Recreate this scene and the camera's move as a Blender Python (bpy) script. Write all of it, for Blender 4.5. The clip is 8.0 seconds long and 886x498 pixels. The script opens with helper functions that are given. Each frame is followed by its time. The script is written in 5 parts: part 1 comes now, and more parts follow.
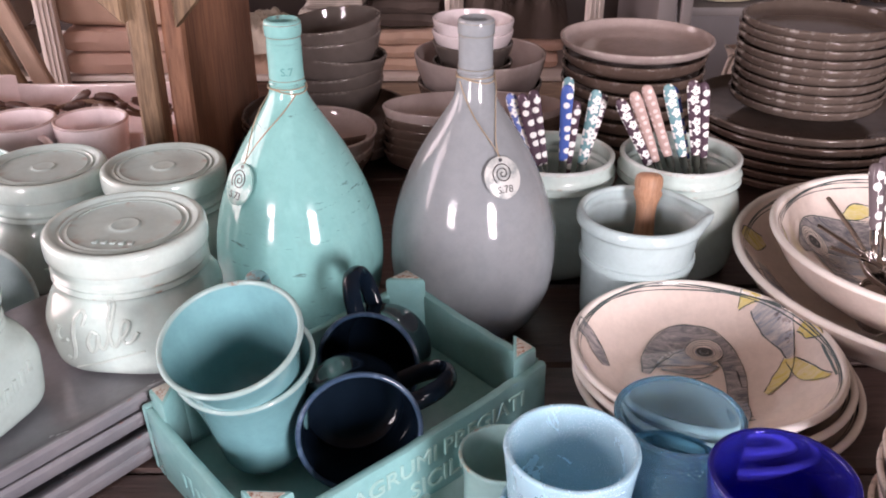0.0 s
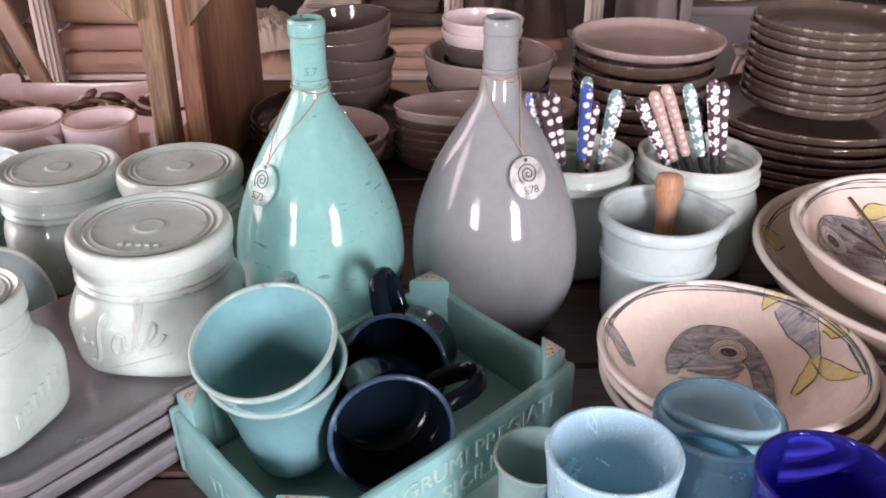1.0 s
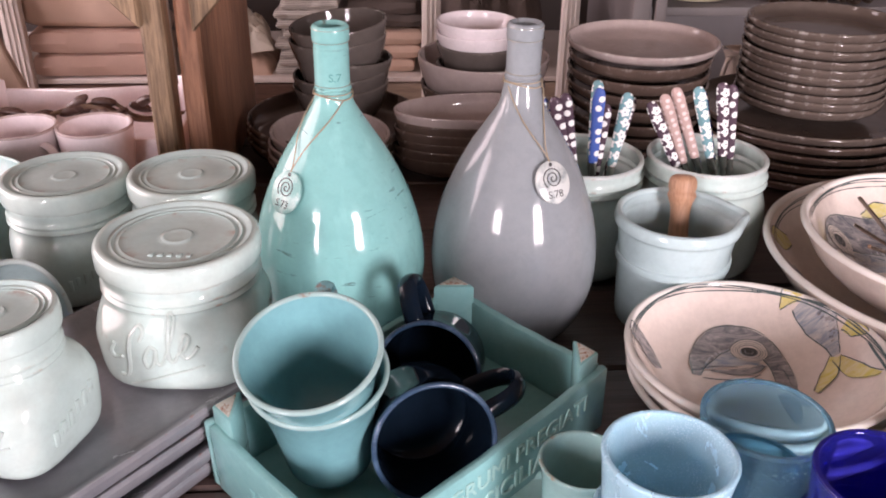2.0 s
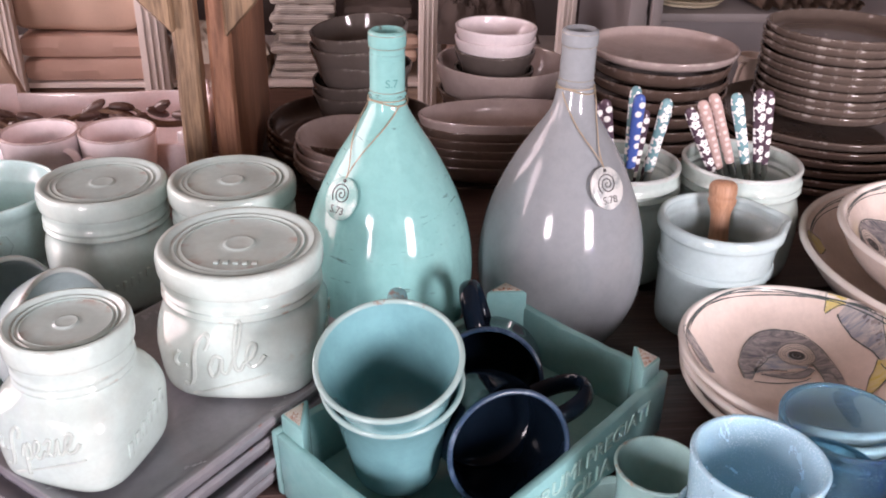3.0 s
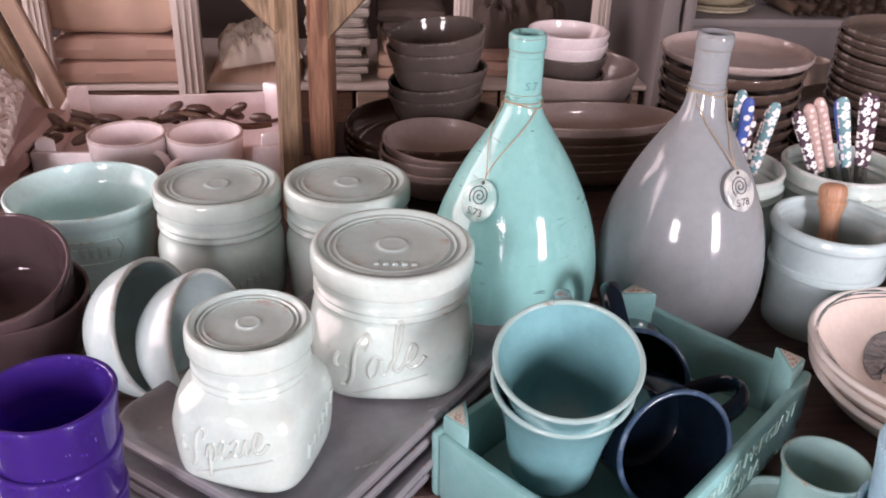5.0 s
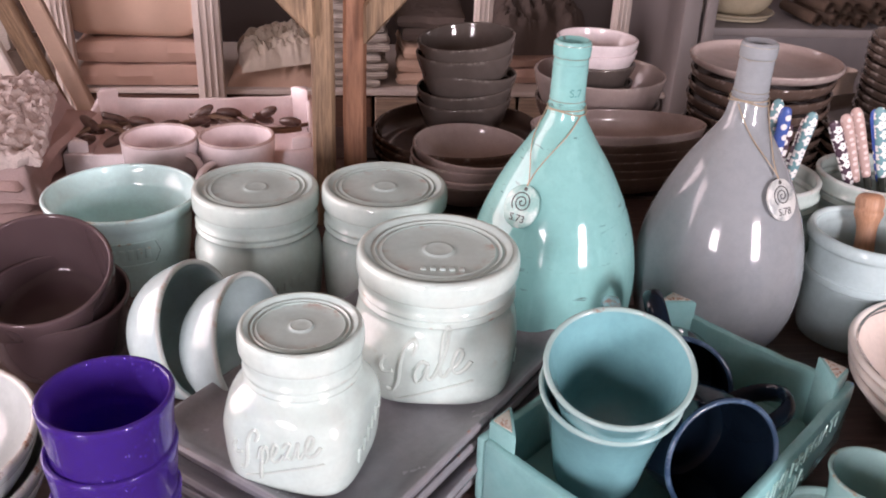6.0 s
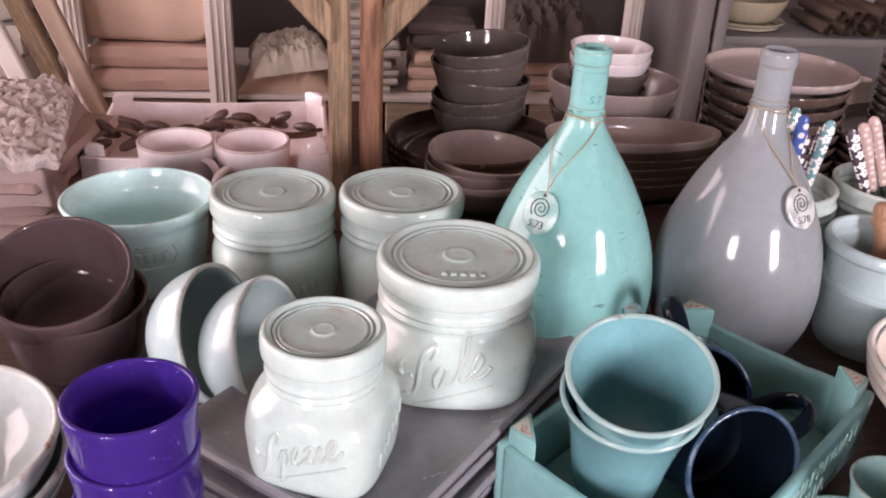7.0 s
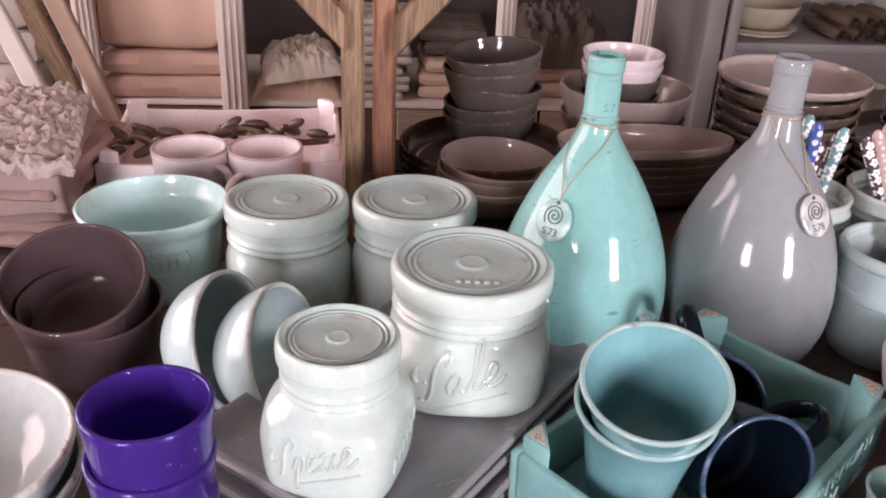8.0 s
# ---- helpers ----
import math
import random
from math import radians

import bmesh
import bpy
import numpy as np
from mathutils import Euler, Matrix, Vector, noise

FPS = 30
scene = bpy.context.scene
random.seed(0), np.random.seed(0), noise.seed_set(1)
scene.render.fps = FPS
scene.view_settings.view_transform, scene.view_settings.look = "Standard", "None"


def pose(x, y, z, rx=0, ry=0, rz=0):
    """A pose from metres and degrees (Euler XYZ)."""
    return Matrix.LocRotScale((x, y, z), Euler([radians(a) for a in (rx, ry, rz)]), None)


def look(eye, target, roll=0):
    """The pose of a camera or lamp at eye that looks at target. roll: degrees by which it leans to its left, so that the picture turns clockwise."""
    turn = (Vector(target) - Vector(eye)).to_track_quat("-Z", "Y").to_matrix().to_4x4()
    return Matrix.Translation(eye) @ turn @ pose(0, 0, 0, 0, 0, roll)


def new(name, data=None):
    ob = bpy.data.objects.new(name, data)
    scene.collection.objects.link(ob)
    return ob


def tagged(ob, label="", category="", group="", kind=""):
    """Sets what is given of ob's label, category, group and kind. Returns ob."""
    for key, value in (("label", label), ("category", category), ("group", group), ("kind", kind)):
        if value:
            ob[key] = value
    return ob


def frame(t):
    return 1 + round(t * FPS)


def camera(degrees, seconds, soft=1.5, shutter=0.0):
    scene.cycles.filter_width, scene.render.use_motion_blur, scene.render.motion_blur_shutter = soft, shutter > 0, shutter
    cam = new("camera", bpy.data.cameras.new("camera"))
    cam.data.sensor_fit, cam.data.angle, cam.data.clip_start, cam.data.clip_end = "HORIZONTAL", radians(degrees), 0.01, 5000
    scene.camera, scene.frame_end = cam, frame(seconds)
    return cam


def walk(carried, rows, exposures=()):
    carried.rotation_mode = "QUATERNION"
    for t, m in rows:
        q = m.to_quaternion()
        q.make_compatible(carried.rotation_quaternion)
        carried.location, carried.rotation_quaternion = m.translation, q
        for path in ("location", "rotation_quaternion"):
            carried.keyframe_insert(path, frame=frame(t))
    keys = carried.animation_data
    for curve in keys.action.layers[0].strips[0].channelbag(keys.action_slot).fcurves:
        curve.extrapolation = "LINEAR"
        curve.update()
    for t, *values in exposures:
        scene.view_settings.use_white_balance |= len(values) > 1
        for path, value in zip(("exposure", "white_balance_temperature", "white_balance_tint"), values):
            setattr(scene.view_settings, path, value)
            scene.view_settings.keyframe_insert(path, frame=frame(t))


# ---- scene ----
cam = camera(53.3, 8.0, 1.9)
METRES, EYE, TILT, LEAN, TURN = 0.33, 0.475, -28.0, 0.0, 0.0
ROWS = [
    (0.0, 0.0, 0.0, 0.0, 0.0, 0.0, 0.0),
    (0.5, -0.0279, 0.0054, -0.0012, -0.18, -0.11, -0.04),
    (1.0, -0.0935, 0.0166, 0.0048, -0.74, -0.07, 0.11),
    (1.2, -0.118, 0.018, 0.006, -1.05, -0.07, 0.2),
    (2.5, -0.3705, 0.0323, 0.0307, -4.62, -0.12, 1.28),
    (3.0, -0.4757, 0.0449, 0.0305, -5.16, 0.13, 1.19),
    (3.5, -0.5879, 0.0614, 0.036, -5.49, 0.06, 1.25),
    (4.0, -0.6968, 0.0653, 0.0326, -5.8, 0.19, 1.48),
    (4.5, -0.7903, 0.0758, 0.0302, -5.99, 0.28, 1.33),
    (5.0, -0.8531, 0.0732, 0.0316, -5.93, 0.39, 1.13),
    (6.5, -0.9698, 0.081, 0.0311, -5.37, 1.0, 0.16),
    (7.0, -0.9792, 0.0802, 0.0286, -5.22, 1.22, 0.01),
    (7.5, -0.9855, 0.0771, 0.0279, -4.94, 1.39, 0.01),
    (8.0, -0.9892, 0.0768, 0.0324, -4.59, 1.59, -0.09),
]
walk(cam, [(t, pose(0, 0, EYE, TILT, LEAN, TURN) @ pose(METRES * x, METRES * y, METRES * z, 90 + pitch, roll, yaw)) for t, x, y, z, yaw, pitch, roll in ROWS],
     [(0.0, 0.60, 6500, 26), (1.0, 0.60, 6500, 26), (2.5, 0.60, 6500, 27), (3.5, 0.67, 6500, 28), (4.5, 0.54, 6500, 27), (5.0, 0.54, 6500, 27), (8.0, 0.54, 6500, 27)])

# ---- world and light ----
world = bpy.data.worlds.new("sky")
scene.world = world
world.use_nodes = True
wn = world.node_tree
sky = wn.nodes.new("ShaderNodeTexSky")
sky.sky_type, sky.sun_disc = "NISHITA", False
sky.sun_elevation, sky.sun_rotation = radians(48), radians(200)
wn.nodes["Background"].inputs["Strength"].default_value = 0.12
wn.links.new(sky.outputs[0], wn.nodes["Background"].inputs[0])

sun = new("sun", bpy.data.lights.new("sun", "SUN"))
sun.data.energy, sun.data.angle, sun.data.color = 3.0, radians(0.5), (1.0, 0.95, 0.88)
sun.matrix_world = look((-0.7, -2.0, 2.4), (0, 0, 0))

WINDOWS = [(-1.15, 0.48, 0.52, 0.72), (0.86, 0.46, 0.48, 0.70)]
WALL_Y = -0.95
for i, (wx, wz, ww, wh) in enumerate(WINDOWS):
    lamp = new("window_light", bpy.data.lights.new("window_light", "AREA"))
    lamp.data.shape, lamp.data.size, lamp.data.size_y = "RECTANGLE", ww - 0.1, wh - 0.1
    lamp.data.energy = (22, 36)[i]
    lamp.data.color = (1.0, 0.955, 0.93)
    lamp.matrix_world = look((wx, WALL_Y - 0.03, wz), (wx * 0.6, 1.0, wz - 0.35))

# Added window and warm lamp in the unseen west wall brighten the left.
SIDE_FILL = (1.45, 0.85, 2.9, 2.0)
lamp = new("window_light", bpy.data.lights.new("window_light", "AREA"))
lamp.data.shape, lamp.data.size, lamp.data.size_y, lamp.data.energy, lamp.data.color = "RECTANGLE", 2.8, 1.9, 80, (1.0, 0.83, 0.76)
lamp.matrix_world = look((-3.12, SIDE_FILL[0], SIDE_FILL[1]), (0.0, SIDE_FILL[0] + 0.25, -0.15))


# ---- materials ----
def nodes_of(name):
    m = bpy.data.materials.new(name)
    m.use_nodes = True
    t = m.node_tree
    return m, t, t.nodes["Principled BSDF"]


def add(t, kind, **kw):
    n = t.nodes.new(kind)
    for k, v in kw.items():
        n.inputs[k.replace("_", " ")].default_value = v
    return n


def ramp(t, fac, stops):
    r = t.nodes.new("ShaderNodeValToRGB")
    e = r.color_ramp.elements
    while len(e) < len(stops):
        e.new(0.5)
    for el, (p, c) in zip(e, stops):
        el.position, el.color = p, (*c, 1) if len(c) == 3 else c
    t.links.new(fac, r.inputs[0])
    return r.outputs[0]


def mix(t, fac, a, b):
    m = t.nodes.new("ShaderNodeMix")
    m.data_type = "RGBA"
    for sock, v in ((m.inputs[0], fac), (m.inputs[6], a), (m.inputs[7], b)):
        if isinstance(v, bpy.types.NodeSocket):
            t.links.new(v, sock)
        else:
            sock.default_value = v if isinstance(v, (int, float)) else (*v, 1)
    return m.outputs[2]


def coords(t, scale=(1, 1, 1), rot=(0, 0, 0)):
    c = t.nodes.new("ShaderNodeTexCoord")
    m = t.nodes.new("ShaderNodeMapping")
    m.inputs["Scale"].default_value = scale
    m.inputs["Rotation"].default_value = rot
    t.links.new(c.outputs["Object"], m.inputs["Vector"])
    return m.outputs[0]


def noise_of(t, vec, scale, detail=4, rough=0.55, distort=0.0):
    n = add(t, "ShaderNodeTexNoise", Scale=scale, Detail=detail, Roughness=rough, Distortion=distort)
    t.links.new(vec, n.inputs["Vector"])
    return n.outputs[0]


def bump(t, bsdf, height, dist, strength=0.6):
    b = add(t, "ShaderNodeBump", Strength=strength, Distance=dist)
    t.links.new(height, b.inputs["Height"])
    t.links.new(b.outputs[0], bsdf.inputs["Normal"])


def times(c, k):
    return tuple(min(1.0, v * k) for v in c)


def glaze(name, color, dark=None, rough=0.12, wear=None, amount=0.5, speck=0.0, wave=0.0006, big=14, scratch=False, spec=0.55, tint=None):
    """Glazed pottery: pooled colour, faint waviness, worn sharp edges, dark specks."""
    m, t, b = nodes_of(name)
    v = coords(t)
    pool = noise_of(t, v, big, 5, 0.6, 0.4)
    col = mix(t, pool, dark or times(color, 0.72), times(color, 1.18))
    if tint:
        cloud = ramp(t, noise_of(t, v, 11, 4, 0.6, 0.8), [(0.42, (0, 0, 0)), (0.70, (0.75, 0.75, 0.75))])
        col = mix(t, cloud, col, tint)
    mott = noise_of(t, v, 75, 6, 0.72)
    col = mix(t, ramp(t, mott, [(0.38, (0.24, 0.24, 0.24)), (0.56, (0, 0, 0))]), col, times(dark or color, 0.82))
    fine = noise_of(t, v, 260, 3)
    col = mix(t, ramp(t, fine, [(0.3, (0, 0, 0)), (0.75, (0.35, 0.35, 0.35))]), col, times(color, 0.85))
    if speck:
        s = noise_of(t, v, 420, 2, 0.5)
        col = mix(t, ramp(t, s, [(0.70 - speck * 0.1, (0, 0, 0)), (0.74, (1, 1, 1))]), col, (0.06, 0.035, 0.025))
    if scratch:
        sv = coords(t, (1, 1, 7))
        dash = ramp(t, noise_of(t, sv, 42, 3, 0.7), [(0.63, (0, 0, 0)), (0.66, (0.9, 0.9, 0.9))])
        zone = ramp(t, noise_of(t, v, 16, 2), [(0.48, (0, 0, 0)), (0.60, (0.8, 0.8, 0.8))])
        col = mix(t, mix(t, dash, (0, 0, 0), zone), col, (0.05, 0.07, 0.06))
        smear = ramp(t, noise_of(t, coords(t, (1, 1, 0.5)), 13, 5, 0.6), [(0.60, (0, 0, 0)), (0.80, (0.7, 0.7, 0.7))])
        col = mix(t, smear, col, (0.10, 0.16, 0.14))
        drip = ramp(t, noise_of(t, coords(t, (1, 1, 0.12)), 60, 4), [(0.55, (0, 0, 0)), (0.75, (0.45, 0.45, 0.45))])
        col = mix(t, drip, col, times(color, 1.3))
    if wear:
        g = t.nodes.new("ShaderNodeNewGeometry")
        edge = ramp(t, g.outputs["Pointiness"], [(0.518, (0, 0, 0)), (0.550, (1, 1, 1))])
        patch = ramp(t, noise_of(t, v, 55, 5, 0.7), [(0.62 - 0.25 * amount, (0, 0, 0)), (0.72 - 0.2 * amount, (1, 1, 1))])
        k = t.nodes.new("ShaderNodeMath")
        k.operation = "MULTIPLY"
        t.links.new(edge, k.inputs[0])
        t.links.new(patch, k.inputs[1])
        col = mix(t, k.outputs[0], col, wear)
    t.links.new(col, b.inputs["Base Color"])
    r = ramp(t, noise_of(t, v, 35, 4), [(0.3, (rough * 0.7,) * 3), (0.8, (rough * 1.6,) * 3)])
    t.links.new(r, b.inputs["Roughness"])
    b.inputs["Specular IOR Level"].default_value = spec
    bump(t, b, noise_of(t, v, 45, 2), wave, 0.5)
    return m


def wood(name, light, dark, along="x", scale=1.0, rough=0.6, relief=0.0012):
    m, t, b = nodes_of(name)
    long = {"x": (1.2, 14, 14), "y": (14, 1.2, 14), "z": (14, 14, 1.2)}[along]
    v = coords(t, tuple(s * scale for s in long))
    grain = noise_of(t, v, 3.2, 6, 0.65, 1.2)
    fine = noise_of(t, v, 22, 4, 0.6, 0.3)
    stain = noise_of(t, coords(t), 5, 4, 0.6)
    col = ramp(t, grain, [(0.28, dark), (0.47, light), (0.58, times(light, 0.75)), (0.72, times(dark, 1.25))])
    col = mix(t, ramp(t, fine, [(0.42, (0, 0, 0)), (0.7, (0.6, 0.6, 0.6))]), col, times(dark, 0.7))
    col = mix(t, ramp(t, stain, [(0.4, (0, 0, 0)), (0.8, (0.5, 0.5, 0.5))]), col, times(dark, 0.9))
    t.links.new(col, b.inputs["Base Color"])
    b.inputs["Roughness"].default_value = rough
    bump(t, b, fine, relief, 0.7)
    return m


def cloth_mat(name, color, weave=900, stripe=None):
    m, t, b = nodes_of(name)
    v = coords(t)
    n1, n2 = noise_of(t, v, 9, 4), noise_of(t, v, weave, 2)
    col = mix(t, n1, times(color, 0.72), times(color, 1.15))
    col = mix(t, ramp(t, n2, [(0.35, (0, 0, 0)), (0.7, (0.5, 0.5, 0.5))]), col, times(color, 0.6))
    if stripe:
        w = add(t, "ShaderNodeTexWave", Scale=stripe, Distortion=1.5, Detail=2.0)
        w.bands_direction = "Z"
        t.links.new(v, w.inputs["Vector"])
        col = mix(t, ramp(t, w.outputs[1], [(0.35, (0.75, 0.75, 0.75)), (0.6, (0, 0, 0))]), col, times(color, 0.45))
    t.links.new(col, b.inputs["Base Color"])
    b.inputs["Roughness"].default_value = 0.95
    b.inputs["Specular IOR Level"].default_value = 0.1
    bump(t, b, n2, 0.0015, 0.6)
    return m


def paint(name, color, rough=0.5, wear=(0.25, 0.18, 0.12), amount=0.3):
    m, t, b = nodes_of(name)
    v = coords(t, (3, 3, 1))
    n = noise_of(t, v, 12, 6, 0.7)
    col = mix(t, noise_of(t, v, 3, 3), times(color, 0.8), times(color, 1.1))
    col = mix(t, ramp(t, n, [(0.72 - 0.1 * amount, (0, 0, 0)), (0.8, (0.8, 0.8, 0.8))]), col, wear)
    t.links.new(col, b.inputs["Base Color"])
    b.inputs["Roughness"].default_value = rough
    bump(t, b, n, 0.001, 0.4)
    return m


def tinted_glass(name, color, rough=0.2, frost=0.25, bubbles=0.0, trans=0.9):
    m, t, b = nodes_of(name)
    v = coords(t)
    cloud = noise_of(t, v, 22, 5, 0.65, 0.6)
    col = mix(t, cloud, times(color, 0.9), times(color, 1.08))
    b.inputs["Transmission Weight"].default_value = trans
    if bubbles:
        # seeds: small pale bubbles of trapped air, thick in cloudy glass and scattered in clear glass
        vo = add(t, "ShaderNodeTexVoronoi", Scale=800 - 480 * (bubbles < 0.6), Randomness=1.0)
        t.links.new(v, vo.inputs["Vector"])
        size = 0.16 + 0.22 * bubbles
        seeds = ramp(t, vo.outputs["Distance"], [(size * 0.6, (1, 1, 1)), (size, (0, 0, 0))])
        drift = ramp(t, noise_of(t, v, 30, 4, 0.6), [(0.56 - 0.22 * bubbles, (0, 0, 0)), (0.72 - 0.12 * bubbles, (1, 1, 1))])
        k = t.nodes.new("ShaderNodeMath")
        k.operation = "MULTIPLY"
        t.links.new(seeds, k.inputs[0])
        t.links.new(drift, k.inputs[1])
        col = mix(t, k.outputs[0], col, tuple(c + (1 - c) * 0.35 for c in color))
        bump(t, b, seeds, 0.0006, 0.35)
        t.links.new(ramp(t, k.outputs[0], [(0.0, (trans,) * 3), (1.0, (trans * 0.35,) * 3)]), b.inputs["Transmission Weight"])
    t.links.new(col, b.inputs["Base Color"])
    r = ramp(t, cloud, [(0.3, (rough * 0.6,) * 3), (0.7, (rough + frost * 0.5,) * 3)])
    t.links.new(r, b.inputs["Roughness"])
    b.inputs["IOR"].default_value = 1.4
    return m


def plain(name, color, rough=0.5, metal=0.0, vary=0.15, scale=60):
    m, t, b = nodes_of(name)
    n = noise_of(t, coords(t), scale, 4)
    t.links.new(mix(t, n, times(color, 1 - vary), times(color, 1 + vary)), b.inputs["Base Color"])
    b.inputs["Roughness"].default_value, b.inputs["Metallic"].default_value = rough, metal
    return m


def dotted(name, color, dot=(0.85, 0.85, 0.83), scale=120, size=0.33, petals=0):
    """Printed dots or five-petalled flowers on a plastic handle."""
    m, t, b = nodes_of(name)
    c = t.nodes.new("ShaderNodeTexCoord")
    sep = t.nodes.new("ShaderNodeSeparateXYZ")
    comb = t.nodes.new("ShaderNodeCombineXYZ")
    t.links.new(c.outputs["Object"], sep.inputs[0])
    t.links.new(sep.outputs[0], comb.inputs[0])
    t.links.new(sep.outputs[2], comb.inputs[1])
    vo = t.nodes.new("ShaderNodeTexVoronoi")
    vo.voronoi_dimensions = "2D"
    vo.inputs["Scale"].default_value = scale
    vo.inputs["Randomness"].default_value = 0.45
    t.links.new(comb.outputs[0], vo.inputs["Vector"])
    dist = vo.outputs["Distance"]
    if petals:
        sc = t.nodes.new("ShaderNodeVectorMath")
        sc.operation = "SUBTRACT"
        t.links.new(comb.outputs[0], sc.inputs[0])
        t.links.new(vo.outputs["Position"], sc.inputs[1])
        s2 = t.nodes.new("ShaderNodeSeparateXYZ")
        t.links.new(sc.outputs[0], s2.inputs[0])
        prev = None
        for op, a, bb in (("ARCTAN2", s2.outputs[1], s2.outputs[0]), ("MULTIPLY", None, petals), ("COSINE", None, None), ("MULTIPLY", None, 0.075), ("ADD", None, dist)):
            n = t.nodes.new("ShaderNodeMath")
            n.operation = op
            t.links.new(prev if a is None else a, n.inputs[0])
            if isinstance(bb, (int, float)):
                n.inputs[1].default_value = bb
            elif bb is not None:
                t.links.new(bb, n.inputs[1])
            prev = n.outputs[0]
        dist = prev
    col = ramp(t, dist, [(size - 0.02, dot), (size + 0.02, color)])
    if petals:
        col = mix(t, ramp(t, vo.outputs["Distance"], [(0.06, (1, 1, 1)), (0.09, (0, 0, 0))]), col, color)
    t.links.new(col, b.inputs["Base Color"])
    b.inputs["Roughness"].default_value = 0.15
    return m


TERRA = (0.22, 0.07, 0.035)
M_TEAL = glaze("teal_glaze", (0.235, 0.49, 0.47), (0.155, 0.385, 0.375), 0.09, (0.10, 0.05, 0.03), 0.5, big=9, scratch=True)
M_LILAC = glaze("lilac_grey_glaze", (0.278, 0.305, 0.322), (0.205, 0.226, 0.242), 0.10, (0.25, 0.2, 0.17), 0.3, big=8)
M_CUP = glaze("turquoise_glaze", (0.185, 0.40, 0.43), (0.13, 0.32, 0.35), 0.09, TERRA, 0.6)
M_CRATE = glaze("crate_glaze", (0.24, 0.475, 0.475), (0.165, 0.385, 0.385), 0.09, big=16, tint=(0.275, 0.475, 0.455))
def worn(name, color, bare, lo=0.5, grain=70):
    """Glaze rubbed through to the clay in patches; on navy rims, a painted highlight."""
    m, t, b = nodes_of(name)
    v = coords(t)
    f = ramp(t, noise_of(t, v, grain, 5, 0.7), [(lo, (0, 0, 0)), (lo + 0.12, (1, 1, 1))])
    t.links.new(mix(t, f, color, bare), b.inputs["Base Color"])
    b.inputs["Roughness"].default_value = 0.2
    return m


M_SPECK = worn("speckled_bare_clay", (0.50, 0.48, 0.42), (0.25, 0.075, 0.035), 0.50, 330)
M_RIMC = worn("worn_cup_rim", (0.30, 0.44, 0.43), (0.24, 0.13, 0.08), 0.60)
M_RIMW = worn("worn_mug_rim", (0.46, 0.37, 0.35), (0.62, 0.54, 0.52), 0.5)
# Lighter blue on the navy rim stands in for its highlight.
M_RIMN = worn("navy_rim_highlight", (0.030, 0.060, 0.11), (0.07, 0.12, 0.19), 0.5)
M_RIMB = worn("worn_bowl_rim", (0.60, 0.61, 0.58), (0.30, 0.15, 0.09), 0.58)
M_LIP = worn("fish_bowl_lip", (0.78, 0.74, 0.69), (0.30, 0.29, 0.27), 0.66)
M_RIMP = worn("worn_pale_rim", (0.52, 0.58, 0.56), (0.42, 0.33, 0.27), 0.56)
M_RIMT = worn("worn_tray_rim", (0.25, 0.25, 0.27), (0.30, 0.12, 0.085), 0.60, 45)
M_PALE = glaze("pale_celadon_glaze", (0.53, 0.645, 0.61), (0.44, 0.56, 0.535), 0.10, (0.40, 0.31, 0.25), 0.3, tint=(0.565, 0.615, 0.57))
M_SCRIPT = glaze("raised_script_glaze", (0.52, 0.61, 0.575), (0.45, 0.53, 0.495), 0.12, None, 0, big=60)
M_PALEB = glaze("pale_blue_glaze", (0.48, 0.605, 0.61), (0.40, 0.525, 0.54), 0.12)
# Darker, bluer jar glaze paints in dimmer top light and reflected sky.
M_LID = glaze("sky_tinted_grey_lid", (0.47, 0.60, 0.58), (0.395, 0.515, 0.50), 0.16, (0.38, 0.34, 0.30), 0.4, big=25, tint=(0.45, 0.515, 0.485))
M_POT = glaze("bright_aqua_glaze", (0.58, 0.80, 0.795), (0.49, 0.72, 0.72), 0.10, (0.42, 0.26, 0.15), 0.2)
M_AQUA = glaze("aqua_glaze", (0.37, 0.58, 0.56), (0.29, 0.49, 0.48), 0.10, (0.42, 0.26, 0.15), 0.2)
M_NAVY = glaze("navy_glaze", (0.0065, 0.014, 0.026), (0.003, 0.006, 0.011), 0.08, spec=0.2)
M_CREAM = glaze("cream_glaze", (0.76, 0.665, 0.60), (0.67, 0.575, 0.51), 0.09, (0.12, 0.14, 0.15), 0.4)
M_IVORY = glaze("ivory_glaze", (0.60, 0.54, 0.40), (0.48, 0.42, 0.30), 0.12)
M_PLATE = glaze("taupe_plate_glaze", (0.142, 0.110, 0.093), (0.09, 0.068, 0.057), 0.10, (0.46, 0.42, 0.39), 0.35)
M_ROSE = glaze("pinkish_grey_glaze", (0.47, 0.385, 0.36), (0.37, 0.30, 0.28), 0.11, (0.62, 0.57, 0.53), 0.4)
M_BROWN = glaze("dark_plate_glaze", (0.135, 0.094, 0.076), (0.085, 0.058, 0.047), 0.11, (0.34, 0.30, 0.27), 0.35)
M_GREY = glaze("charcoal_bowl_glaze", (0.125, 0.105, 0.095), (0.09, 0.075, 0.067), 0.07, (0.28, 0.25, 0.23), 0.3)
M_WHITE = glaze("pinkish_white_glaze", (0.83, 0.755, 0.77), (0.76, 0.675, 0.685), 0.10)
M_WHITER = glaze("white_bowl_glaze", (0.51, 0.56, 0.55), (0.42, 0.47, 0.465), 0.07, big=22)
M_TRAY = glaze("slate_tray_glaze", (0.225, 0.228, 0.25), (0.15, 0.15, 0.168), 0.20, big=12, tint=(0.27, 0.255, 0.265))
